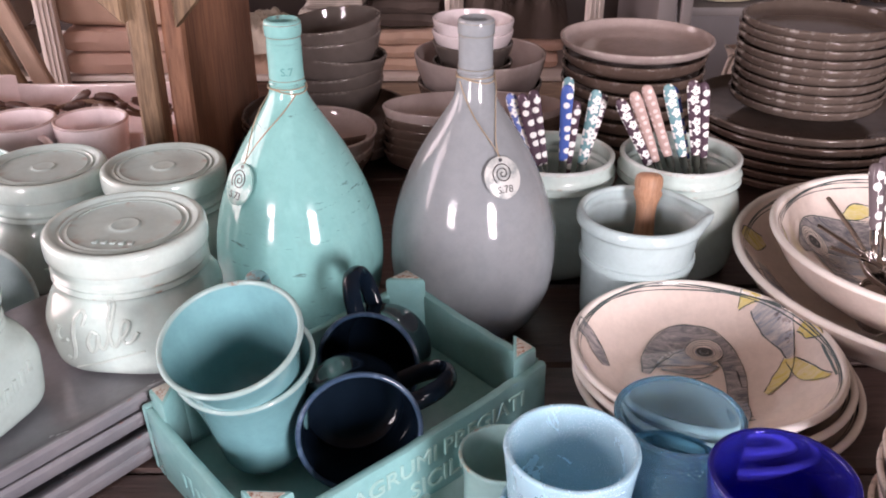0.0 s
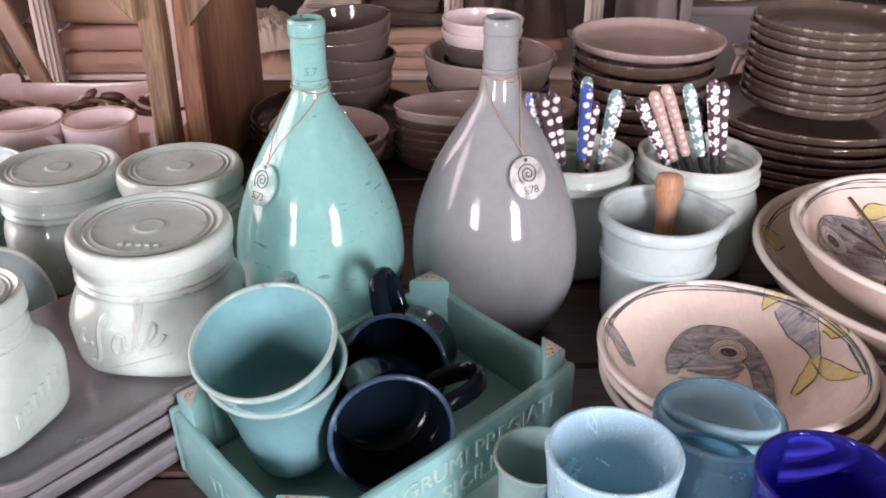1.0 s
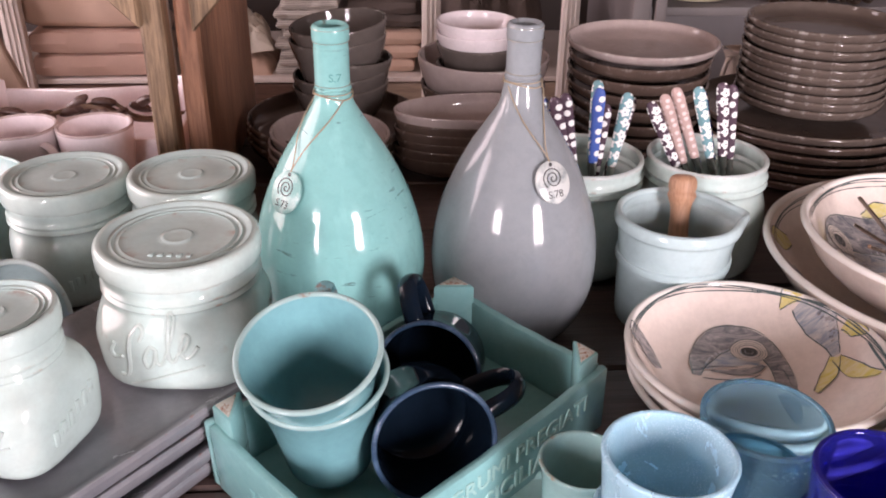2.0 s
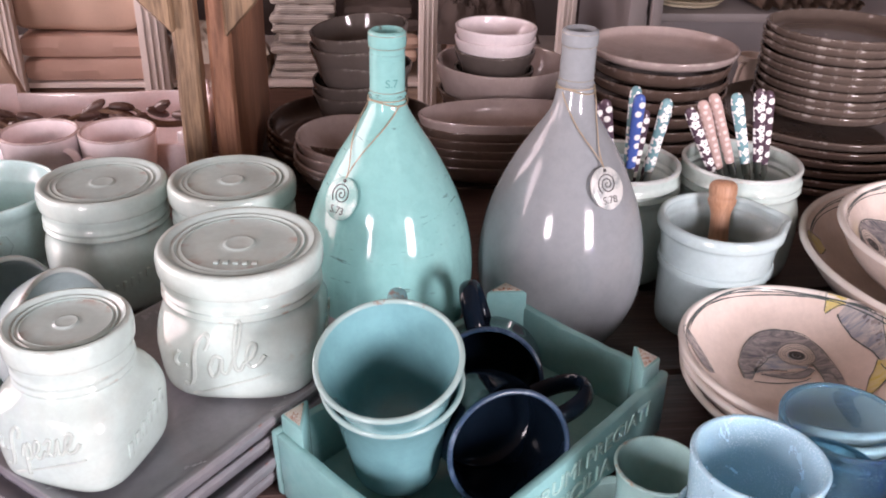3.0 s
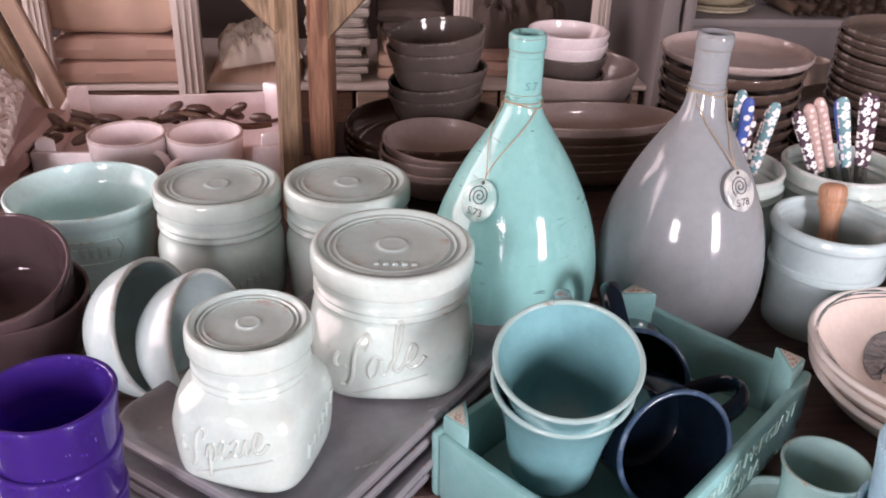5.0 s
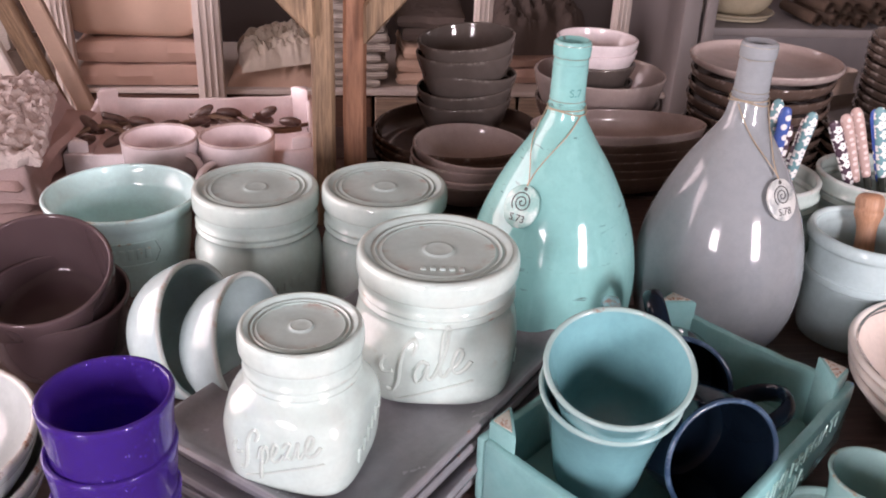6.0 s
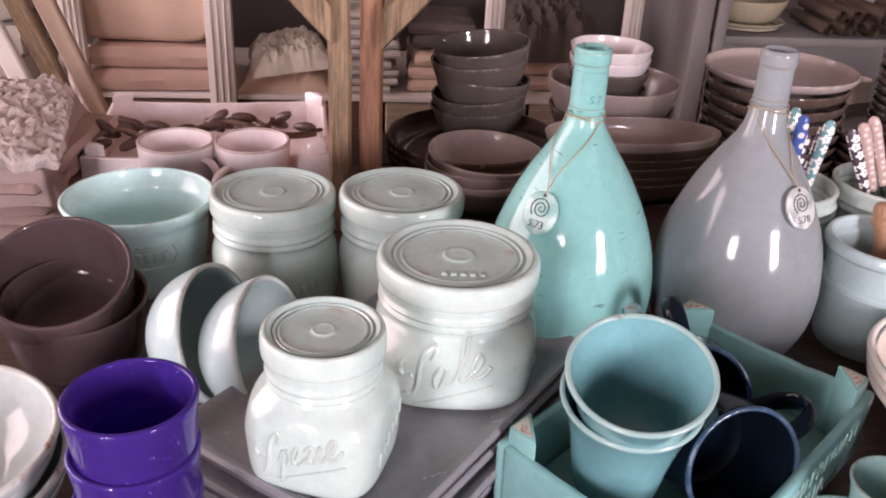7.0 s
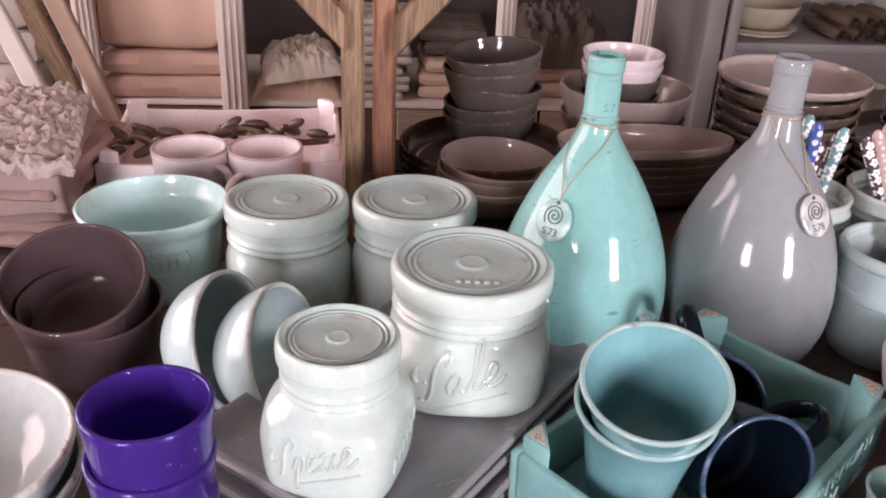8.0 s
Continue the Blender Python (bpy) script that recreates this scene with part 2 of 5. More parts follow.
M_GL1 = tinted_glass("pale_blue_bubble_glass", (0.50, 0.80, 0.95), 0.22, 0.25, 1.0, 0.40)
M_GL2 = tinted_glass("sky_blue_bubble_glass", (0.42, 0.77, 0.95), 0.02, 0.03, 0.35, 0.84)
M_COBALT = tinted_glass("cobalt_glass", (0.045, 0.045, 0.50), 0.04, 0.04, 0.2, 0.8)
M_VIOLET = tinted_glass("violet_glass", (0.10, 0.042, 0.40), 0.08, 0.08, 0.15, 0.6)
M_SMOKE = tinted_glass("smoked_plum_glass", (0.135, 0.092, 0.098), 0.03, 0.02, 0.0, 0.35)
M_TABLE = wood("dark_table_wood", (0.085, 0.052, 0.044), (0.032, 0.020, 0.017), "x", 0.5, 0.36)
M_POST = wood("warm_post_wood", (0.44, 0.215, 0.125), (0.15, 0.062, 0.036), "z", 0.7, 0.6, 0.002)
M_POST2 = wood("weathered_post_wood", (0.36, 0.235, 0.14), (0.075, 0.045, 0.028), "z", 0.9, 0.65, 0.003)
M_PESTLE = wood("beech_wood", (0.50, 0.28, 0.17), (0.36, 0.18, 0.10), "z", 2.5, 0.5, 0.0003)
M_BOARD = wood("pale_board_wood", (0.38, 0.29, 0.22), (0.22, 0.16, 0.12), "x", 0.5, 0.7)
# Board wood darkened to stand for the shaded gap under the shelf.
M_SHADEBOARD = wood("shaded_board_wood", (0.13, 0.065, 0.042), (0.06, 0.03, 0.02), "x", 0.5, 0.7)
M_FRAME = paint("chalky_white_paint", (0.70, 0.64, 0.60), 0.6)
M_GPAINT = paint("grey_cupboard_paint", (0.24, 0.22, 0.22), 0.55, (0.12, 0.10, 0.09))
M_BACK = paint("cupboard_back_paint", (0.42, 0.39, 0.40), 0.6, (0.25, 0.13, 0.12))
# Near-black colour carries the shade deep in the left bays.
M_SHADEBACK = paint("shaded_cupboard_back", (0.055, 0.042, 0.038), 0.7, (0.03, 0.02, 0.02))
M_LINEN = cloth_mat("tan_linen", (0.71, 0.52, 0.41))
M_LINEN2 = cloth_mat("rose_linen", (0.64, 0.45, 0.37))
M_CREAMC = cloth_mat("cream_cloth", (0.80, 0.73, 0.63), 700)
M_STRIPE = cloth_mat("striped_linen", (0.62, 0.57, 0.52), 900, 60)
M_LACE = cloth_mat("lace_cotton", (0.54, 0.455, 0.43), 350)
M_PINKC = cloth_mat("dusky_pink_linen", (0.48, 0.34, 0.32), 700)
M_MAUVE = cloth_mat("mauve_gauze", (0.42, 0.31, 0.30), 900)
M_GREYC = cloth_mat("grey_brown_wool", (0.13, 0.105, 0.095), 500)
M_ROLL = cloth_mat("brown_bark_cloth", (0.22, 0.16, 0.125), 300)
M_TWINE = cloth_mat("jute_twine", (0.48, 0.39, 0.28), 2500)
M_TAG = glaze("pewter_tag", (0.40, 0.44, 0.44), (0.22, 0.25, 0.25), 0.2, (0.6, 0.62, 0.6), 0.8, big=60)
M_TAGT = glaze("teal_clay_tag", (0.30, 0.52, 0.49), (0.17, 0.33, 0.31), 0.28, (0.5, 0.62, 0.59), 0.5, big=60)
M_RAISED = glaze("worn_raised_glaze", (0.36, 0.565, 0.53), (0.27, 0.48, 0.455), 0.14, None, 0, big=120)
M_STAMP = glaze("stamped_teal", (0.11, 0.30, 0.28), None, 0.25)
M_LINE = glaze("bare_clay_line", (0.26, 0.17, 0.11), (0.2, 0.3, 0.27), 0.4, big=70)
M_INK = plain("dark_incised_line", (0.05, 0.05, 0.05), 0.5)
M_STEEL = plain("polished_steel", (0.62, 0.60, 0.58), 0.12, 1.0, 0.05)
M_NUT = glaze("polished_dark_nut", (0.12, 0.070, 0.058), (0.05, 0.028, 0.024), 0.26)
M_TWIG = wood("twig_bark", (0.20, 0.12, 0.07), (0.08, 0.045, 0.03), "x", 3)
def watercolour(name, color, ground, depth=0.75):
    """Brushed underglaze: streaky pigment that lets the cream through."""
    m, t, b = nodes_of(name)
    v = coords(t, (1, 3, 1), (0, 0, 0.6))
    f = ramp(t, noise_of(t, v, 34, 5, 0.7, 1.5), [(0.36, (1 - depth,) * 3), (0.62, (1, 1, 1))])
    t.links.new(mix(t, f, ground, color), b.inputs["Base Color"])
    b.inputs["Roughness"].default_value = 0.12
    return m


M_FISH = watercolour("blue_grey_brushwork", (0.13, 0.135, 0.155), (0.46, 0.42, 0.40), 0.9)
M_FISHL = watercolour("pale_blue_brushwork", (0.27, 0.31, 0.37), (0.62, 0.58, 0.54), 0.9)
M_YELLOW = watercolour("yellow_brushwork", (0.66, 0.56, 0.13), (0.74, 0.66, 0.42), 0.9)
M_PEN = plain("dark_green_pen_line", (0.085, 0.115, 0.115), 0.2, 0, 0.4, 300)
M_WALL = paint("limewashed_wall", (0.30, 0.25, 0.21), 0.85, (0.4, 0.33, 0.27))
M_FLOOR = wood("floor_boards", (0.22, 0.14, 0.09), (0.10, 0.06, 0.04), "y", 0.4)
M_GRASS = plain("meadow_grass", (0.10, 0.16, 0.03), 0.9, 0, 0.5, 3)


# ---- shape helpers ----
def link(name, bm, material, sharp=38):
    me = bpy.data.meshes.new(name)
    bmesh.ops.recalc_face_normals(bm, faces=bm.faces)
    for f in bm.faces:
        f.smooth = True
    bm.to_mesh(me)
    bm.free()
    me.set_sharp_from_angle(angle=radians(sharp))
    me.materials.append(material)
    return new(name, me)


def part(name, bm, material, parent, label="", at=None):
    ob = link(name, bm, material)
    ob.parent = parent
    if at is not None:
        ob.matrix_local = at
    if label:
        tagged(ob, label)
    return ob


def thing(name, m, label, category, group="", kind=""):
    ob = new(name)
    ob.empty_display_size = 0.02
    ob.matrix_world = m
    return tagged(ob, label, category, group, kind)


def single(name, bm, material, m, label, category, group="", kind=""):
    ob = link(name, bm, material)
    ob.matrix_world = m
    return tagged(ob, label, category, group, kind)


def glide(pts, k=4):
    """Points on a smooth curve through pts (any dimension)."""
    p = [np.array(q, float) for q in pts]
    p = [2 * p[0] - p[1], *p, 2 * p[-1] - p[-2]]
    out = []
    for a, b, c, d in zip(p, p[1:], p[2:], p[3:]):
        for i in range(k):
            s = i / k
            out.append(0.5 * (2 * b + (c - a) * s + (2 * a - 5 * b + 4 * c - d) * s * s + (3 * b - a - 3 * c + d) * s ** 3))
    out.append(p[-2])
    return out


def lathe(profile, seg=56, square=None, squash=1.0, wobble=0.0, seed=0):
    """Turns (r, z) pairs round the z axis. square(z): exponent of the plan's superellipse."""
    bm = bmesh.new()
    rings = []
    for r, z in profile:
        if r < 1e-5:
            rings.append([bm.verts.new((0, 0, z))])
            continue
        n = square(z) if square else 2
        ring = []
        for i in range(seg):
            a = 2 * math.pi * i / seg
            c, s = math.cos(a), math.sin(a)
            k = r / (abs(c) ** n + abs(s) ** n) ** (1 / n)
            if wobble:
                k *= 1 + wobble * noise.noise((c * 1.3 + seed, s * 1.3, z * 9))
            ring.append(bm.verts.new((c * k, s * k * squash, z)))
        rings.append(ring)
    for a, b in zip(rings, rings[1:]):
        for i in range(seg):
            j = (i + 1) % seg
            q = [a[i % len(a)], a[j % len(a)], b[j % len(b)], b[i % len(b)]]
            u = list(dict.fromkeys(q))
            if len(u) > 2:
                bm.faces.new(u)
    return bm


def vessel(outer, thick=0.004, floor=0.005, k=3, lip=1.0, cove=0.0):
    """An open pot's closed profile from its outer (r, z), foot to rim."""
    o = [tuple(p) for p in glide(outer, k)]
    prof = [(0, o[0][1] + 0.0015), (o[0][0] * 0.86, o[0][1] + 0.0015), (o[0][0] * 0.9, o[0][1])]
    prof += o
    r, z = o[-1]
    h = thick / 2
    prof += [(r - h + h * math.cos(a), z + h * lip * math.sin(a)) for a in (0.5, 1.0, 1.57, 2.1, 2.7)]
    zmin = o[0][1] + floor
    inner = [(max(rr - thick, 0.001), zz) for rr, zz in reversed(o) if zz > zmin + 0.003]
    prof += inner
    if cove:
        prof = [q for i, q in enumerate(prof) if i < len(prof) - len(inner) or q[1] > zmin + cove]
        rr = prof[-1][0]
        return prof + [(rr * 0.95, zmin + cove * 0.55), (rr * 0.8, zmin + cove * 0.24), (rr * 0.55, zmin + cove * 0.08), (rr * 0.28, zmin + cove * 0.01), (0, zmin)]
    rr = inner[-1][0]
    prof += [(rr * 0.9, zmin + 0.0012), (rr * 0.7, zmin), (0, zmin)]
    return prof


def tube(pts, r, seg=8, flat=1.0, up=(0, 0, 1), taper=None):
    bm = bmesh.new()
    p = [Vector(q) for q in pts]
    rings = []
    for i, c in enumerate(p):
        d = (p[min(i + 1, len(p) - 1)] - p[max(i - 1, 0)]).normalized()
        u = Vector(up)
        u = (u - d * u.dot(d))
        if u.length < 1e-4:
            u = d.orthogonal()
        u.normalize()
        w = d.cross(u)
        k = taper(i / (len(p) - 1)) if taper else 1
        rings.append([bm.verts.new(c + (u * math.cos(a) * flat + w * math.sin(a)) * r * k) for a in (2 * math.pi * j / seg for j in range(seg))])
    for a, b in zip(rings, rings[1:]):
        for i in range(seg):
            j = (i + 1) % seg
            bm.faces.new((a[i], a[j], b[j], b[i]))
    bm.faces.new(rings[0][::-1])
    bm.faces.new(rings[-1])
    return bm


def join(*bms):
    out = bms[0]
    for b in bms[1:]:
        me = bpy.data.meshes.new("tmp")
        b.to_mesh(me)
        out.from_mesh(me)
        bpy.data.meshes.remove(me)
        b.free()
    return out


def block(x0, x1, y0, y1, z0, z1, bevel=0.003, seg=2):
    bm = bmesh.new()
    bmesh.ops.create_cube(bm, size=1)
    for v in bm.verts:
        v.co = Vector(((x0 + x1) / 2 + v.co.x * (x1 - x0), (y0 + y1) / 2 + v.co.y * (y1 - y0), (z0 + z1) / 2 + v.co.z * (z1 - z0)))
    if bevel:
        bmesh.ops.bevel(bm, geom=bm.edges[:], offset=bevel, segments=seg, affect="EDGES", profile=0.5)
    return bm


def rough_block(x0, x1, y0, y1, z0, z1, amp=0.004, cuts=10, seed=0, bevel=0.004):
    """A beam or board with hewn, uneven faces."""
    bm = block(x0, x1, y0, y1, z0, z1, bevel, 1)
    long = [e for e in bm.edges if e.calc_length() > 0.6 * max(x1 - x0, y1 - y0, z1 - z0)]
    bmesh.ops.subdivide_edges(bm, edges=long, cuts=cuts, use_grid_fill=True)
    for v in bm.verts:
        v.co += Vector(noise.noise_vector(v.co * 6 + Vector((seed, 0, 0)))) * amp
    return bm


def soft_cloth(w, d, h, folds=2, amp=0.006, seed=0, freq=14, nx=26, ny=20):
    """A folded cloth: a cushion-edged slab with creases and slack."""
    bm = bmesh.new()
    top, bot = [], []
    for i in range(nx + 1):
        tr, br = [], []
        for j in range(ny + 1):
            u, v = 2 * i / nx - 1, 2 * j / ny - 1
            edge = (1 - abs(u) ** 8) * (1 - abs(v) ** 8)
            q = Vector((u * w / 2, v * d / 2, 0))
            n = noise.fractal(q * freq + Vector((seed * 7.1, 0, 0)), 0.8, 2.0, 3)
            wv = noise.noise((u * 2 + seed, v * 2, 3)) * amp * 1.6
            z = h / 2 * (max(edge, 0) ** 0.22)
            tr.append(bm.verts.new((q.x + wv, q.y + wv, h / 2 + z + n * amp)))
            br.append(tr[-1] if edge < 1e-6 else bm.verts.new((q.x + wv, q.y + wv, h / 2 - z + n * amp * 0.3)))
        top.append(tr)
        bot.append(br)
    for i in range(nx):
        for j in range(ny):
            bm.faces.new((top[i][j], top[i + 1][j], top[i + 1][j + 1], top[i][j + 1]))
            q = [bot[i][j], bot[i][j + 1], bot[i + 1][j + 1], bot[i + 1][j]]
            if len(set(q)) == 4 and not set(q) <= {top[i][j], top[i + 1][j], top[i + 1][j + 1], top[i][j + 1]}:
                bm.faces.new(q)
    return bm


def crumpled(w, d, h, seed=0, freq=22, n=56):
    """A cloth dropped in a heap: a low mound of sharp slanting folds."""
    bm = bmesh.new()
    grid = []
    for i in range(n + 1):
        row = []
        for j in range(n + 1):
            u, v = 2 * i / n - 1, 2 * j / n - 1
            q = Vector((u * w / 2, v * d / 2, 0))
            mound = max(0.0, (1 - abs(u) ** 4) * (1 - abs(v) ** 4)) ** 0.55
            warp = q + Vector(noise.noise_vector(q * freq * 0.4 + Vector((seed, 0, 0)))) * 0.02
            ridge = 1 - abs(noise.noise((warp.x * freq + warp.y * freq * 0.5 + seed, warp.y * freq * 0.35 - warp.x * freq * 0.2, seed * 0.7))) * 2
            fine = noise.fractal(warp * freq * 2.2 + Vector((0, seed, 0)), 0.9, 2.0, 3)
            slack = Vector(noise.noise_vector(q * 16 + Vector((0, 0, seed)))) * 0.012
            row.append(bm.verts.new((q.x + slack.x, q.y + slack.y, h * mound * (0.72 + 0.20 * ridge + 0.14 * fine))))
        grid.append(row)
    for a, b in zip(grid, grid[1:]):
        for j in range(n):
            bm.faces.new((a[j], a[j + 1], b[j + 1], b[j]))
    rim = [r[0] for r in grid] + grid[-1][1:] + [r[-1] for r in reversed(grid[:-1])] + grid[0][-2:0:-1]
    bm.faces.new(rim)
    return bm


def lettering(body, size, depth=0.0008, shear=0.0, bevel=0.0003):
    cu = bpy.data.curves.new("lettering", "FONT")
    cu.body, cu.size, cu.extrude, cu.shear, cu.bevel_depth, cu.bevel_resolution = body, size, depth, shear, bevel, 1
    cu.align_x, cu.align_y, cu.resolution_u = "CENTER", "CENTER", 3
    ob = new("lettering", cu)
    me = bpy.data.meshes.new_from_object(ob.evaluated_get(bpy.context.evaluated_depsgraph_get()))
    bpy.data.objects.remove(ob)
    bm = bmesh.new()
    bm.from_mesh(me)
    bpy.data.meshes.remove(me)
    return bm


def wrapped(bm, f):
    for v in bm.verts:
        v.co = f(v.co)
    return bm


# Script letters as pen strokes in a unit box, height 1 for capitals.
PEN_S = [(0.06, 0.80), (-0.06, 0.64), (0.02, 0.46), (0.26, 0.44)], [(0.80, 0.70), (0.90, 0.88), (0.76, 1.02), (0.56, 0.88), (0.46, 0.52), (0.40, 0.14), (0.26, -0.06), (0.08, 0.02)]
PEN_a = [(0.42, 0.40), (0.24, 0.50), (0.04, 0.28), (0.10, 0.02), (0.28, 0.08), (0.42, 0.42), (0.38, 0.12), (0.50, 0.0), (0.64, 0.12)]
PEN_l = [(0.0, 0.12), (0.26, 0.55), (0.40, 0.98), (0.28, 1.08), (0.16, 0.60), (0.14, 0.10), (0.28, 0.0), (0.42, 0.14)]
PEN_e = [(0.0, 0.14), (0.22, 0.24), (0.34, 0.44), (0.20, 0.52), (0.06, 0.26), (0.14, 0.02), (0.36, 0.02), (0.56, 0.18)]
PEN_p = [(0.0, 0.20), (0.18, 0.52), (0.14, 0.10), (0.06, -0.42), (0.10, -0.30), (0.18, 0.30), (0.34, 0.50), (0.42, 0.26), (0.30, 0.04), (0.18, 0.08)]
PEN_z = [(0.0, 0.40), (0.18, 0.50), (0.30, 0.42), (0.02, 0.04), (0.14, 0.10), (0.30, 0.0), (0.44, 0.12)]
PEN_i = [(0.0, 0.14), (0.14, 0.46), (0.12, 0.10), (0.22, 0.0), (0.34, 0.14)]
PENS = {"S": (PEN_S, 0.78), "a": ([PEN_a], 0.60), "l": ([PEN_l], 0.40), "e": ([PEN_e], 0.52), "p": ([PEN_p], 0.46), "z": ([PEN_z], 0.42), "i": ([PEN_i], 0.32)}


def script(word, height, r, slope=0.35, wide=0.85):
    """A raised handwritten word with its underline, flat in xz, from x = 0."""
    bms, x = [], 0.0
    for ch in word:
        strokes, w = PENS[ch]
        for pts in strokes:
            line = [(height * wide * (x + px_ * 0.95), 0, height * (pz + slope * wide * (x + px_))) for px_, pz in pts]
            bms.append(tube(glide(line, 4), r, 6, 1.0, (0, 1, 0)))
        x += w
    bms.append(tube([(height * wide * (0.25 + (x - 0.15) * s), 0, height * (-0.32 + slope * wide * (0.25 + (x - 0.15) * s))) for s in np.linspace(0, 1, 14)], r * 0.75, 6))
    return join(*bms), x * height * wide


# ---- setting ----
def wall_with_holes(name, x0, x1, z0, z1, y, thick, holes, material, label):
    xs = sorted({x0, x1, *[h[0] - h[2] / 2 for h in holes], *[h[0] + h[2] / 2 for h in holes]})
    bms = []
    for a, b in zip(xs, xs[1:]):
        mid = (a + b) / 2
        cuts = sorted((h[1] - h[3] / 2, h[1] + h[3] / 2) for h in holes if abs(h[0] - mid) < h[2] / 2)
        z = z0
        for c0, c1 in cuts:
            bms.append(block(a, b, y - thick, y, z, c0, 0))
            z = c1
        bms.append(block(a, b, y - thick, y, z, z1, 0))
    return single(name, join(*bms), material, Matrix(), label, "wall", "", "structure")


single("floor", block(-3.2, 3.2, -1.1, 3.3, -0.95, -0.80, 0), M_FLOOR, Matrix(), "brown wooden floor boards of the shop", "floor", "", "structure")
single("ceiling", block(-3.2, 3.2, -1.1, 3.3, 1.95, 2.05, 0), M_WALL, Matrix(), "plain limewashed ceiling of the shop", "ceiling", "", "structure")
single("wall_north", block(-3.2, 3.2, 3.1, 3.25, -0.8, 1.95, 0), M_WALL, Matrix(), "limewashed back wall behind the cupboard", "wall", "", "structure")
single("wall_east", block(3.1, 3.25, -0.95, 3.1, -0.8, 1.95, 0), M_WALL, Matrix(), "limewashed side wall of the shop", "wall", "", "structure")
wall_with_holes("wall_south", -3.1, 3.1, -0.8, 1.95, WALL_Y, 0.12, WINDOWS, M_WALL, "limewashed front wall with window openings")
# The west opening is invented to let the fill lamp in.
wall_with_holes("wall_west", -0.95, 3.1, -0.8, 1.95, 0.0, 0.12, [SIDE_FILL], M_WALL, "limewashed side wall with an opening added for fill light").matrix_world = pose(-3.22, 0, 0, 0, 0, 90)
# The third window is an added frame round the west fill lamp.
for i, (wx, wz, ww, wh) in enumerate(WINDOWS + [SIDE_FILL]):
    w = thing("window_%d" % (i + 1), pose(wx, WALL_Y - 0.01, wz) if i < 2 else pose(-3.115, wx, wz, 0, 0, -90), "white-painted wooden window frame with open panes, the west one added", "window", "", "structure")
    for sx in (-1, 1):
        part("window_frame", block(sx * ww / 2 - 0.025 - sx * 0.0251, sx * ww / 2 + 0.025 - sx * 0.0251, -0.06, 0.015, -wh / 2 + 0.001, wh / 2 - 0.001, 0.004), M_FRAME, w)
    for sz in (-1, 1):
        part("window_frame", block(-ww / 2 + 0.051, ww / 2 - 0.051, -0.06, 0.015, sz * (wh / 2 - 0.026) - 0.025, sz * (wh / 2 - 0.026) + 0.025, 0.004), M_FRAME, w)
    part("glazing_bar", block(-0.012, 0.012, -0.012, 0.010, -wh / 2 + 0.052, wh / 2 - 0.052, 0.003), M_FRAME, w)
    for sx in (-1, 1):
        part("glazing_bar", block(min(sx * 0.0125, sx * (ww / 2 - 0.0515)), max(sx * 0.0125, sx * (ww / 2 - 0.0515)), -0.012, 0.010, 0.10, 0.124, 0.003), M_FRAME, w)
ground = bmesh.new()
bmesh.ops.create_grid(ground, x_segments=40, y_segments=40, size=60)
for v in ground.verts:
    v.co.z += 0.15 * noise.noise(v.co * 0.3)
single("ground", ground, M_GRASS, pose(0, 1.0, -1.15), "green sunlit meadow outside the windows", "ground", "", "structure")

# table of planks
table = thing("display_table", Matrix(), "dark brown wooden plank table holding the pottery", "table")
for i in range(9):
    y0 = 0.10 + i * 0.142
    part("plank", rough_block(-1.45, 1.45, y0, y0 + 0.1395, -0.036, 0, 0.0006, 10, i, 0.003), M_TABLE, table)
for sx in (-1.35, 1.35):
    for y in (0.2, 1.28):
        part("leg", block(sx - 0.035, sx + 0.035, y - 0.035, y + 0.035, -0.80, -0.037, 0.004), M_TABLE, table)


# ---- wooden post ----
post = thing("wooden_post", pose(-0.305, 1.02, 0), "rough warm brown timber post with side batten", "post")
part("beam", rough_block(-0.021, 0.006, 0.0, 0.365, 0.001, 1.0, 0.002, 14, 3), M_POST, post)
part("batten", rough_block(-0.057, -0.031, -0.015, 0.024, 0.001, 1.0, 0.003, 14, 9), M_POST2, post, "paler weathered batten")
part("brace", wrapped(rough_block(-0.15, 0.0, 0.0, 0.022, 0, 0.05, 0.002, 4, 5), lambda c: Vector((-0.050 + c.x * 0.8, c.y - 0.038, 0.232 - c.x * 0.85 + c.z * 0.9))), M_POST2, post, "diagonal corner brace")
part("brace", wrapped(rough_block(0.0, 0.15, 0.0, 0.022, 0, 0.05, 0.002, 4, 6), lambda c: Vector((0.002 + c.x * 0.8, c.y - 0.024, 0.225 + c.x * 0.85 + c.z * 0.9))), M_POST2, post, "diagonal corner brace")


# ---- cupboard behind ----
CY = 2.42
cup = thing("cupboard", pose(0, CY, 0), "large grey and white painted open cupboard with shelves", "cupboard")
# Shade inside the left bays is put into this panel's colour.
part("back_panel", block(-1.9, 0.58, 0.52, 0.54, -0.8, 1.6, 0), M_SHADEBACK, cup, "back panel darkened as shade in the bays")
part("back_panel", block(0.58, 1.9, 0.40, 0.42, -0.8, 1.6, 0), M_BACK, cup, "mauve-grey back panel")
for x0, x1 in ((-1.10, -1.045), (-0.735, -0.665), (0.005, 0.055), (0.385, 0.432)):
    part("upright", join(block(x0, x1, -0.03, 0.0, -0.8, 1.6, 0.004), *[block(x0 + (x1 - x0) * f - 0.003, x0 + (x1 - x0) * f + 0.003, -0.034, -0.0301, -0.8, 1.6, 0.0015) for f in (0.25, 0.5, 0.75)]), M_FRAME, cup, "fluted chalky white upright")
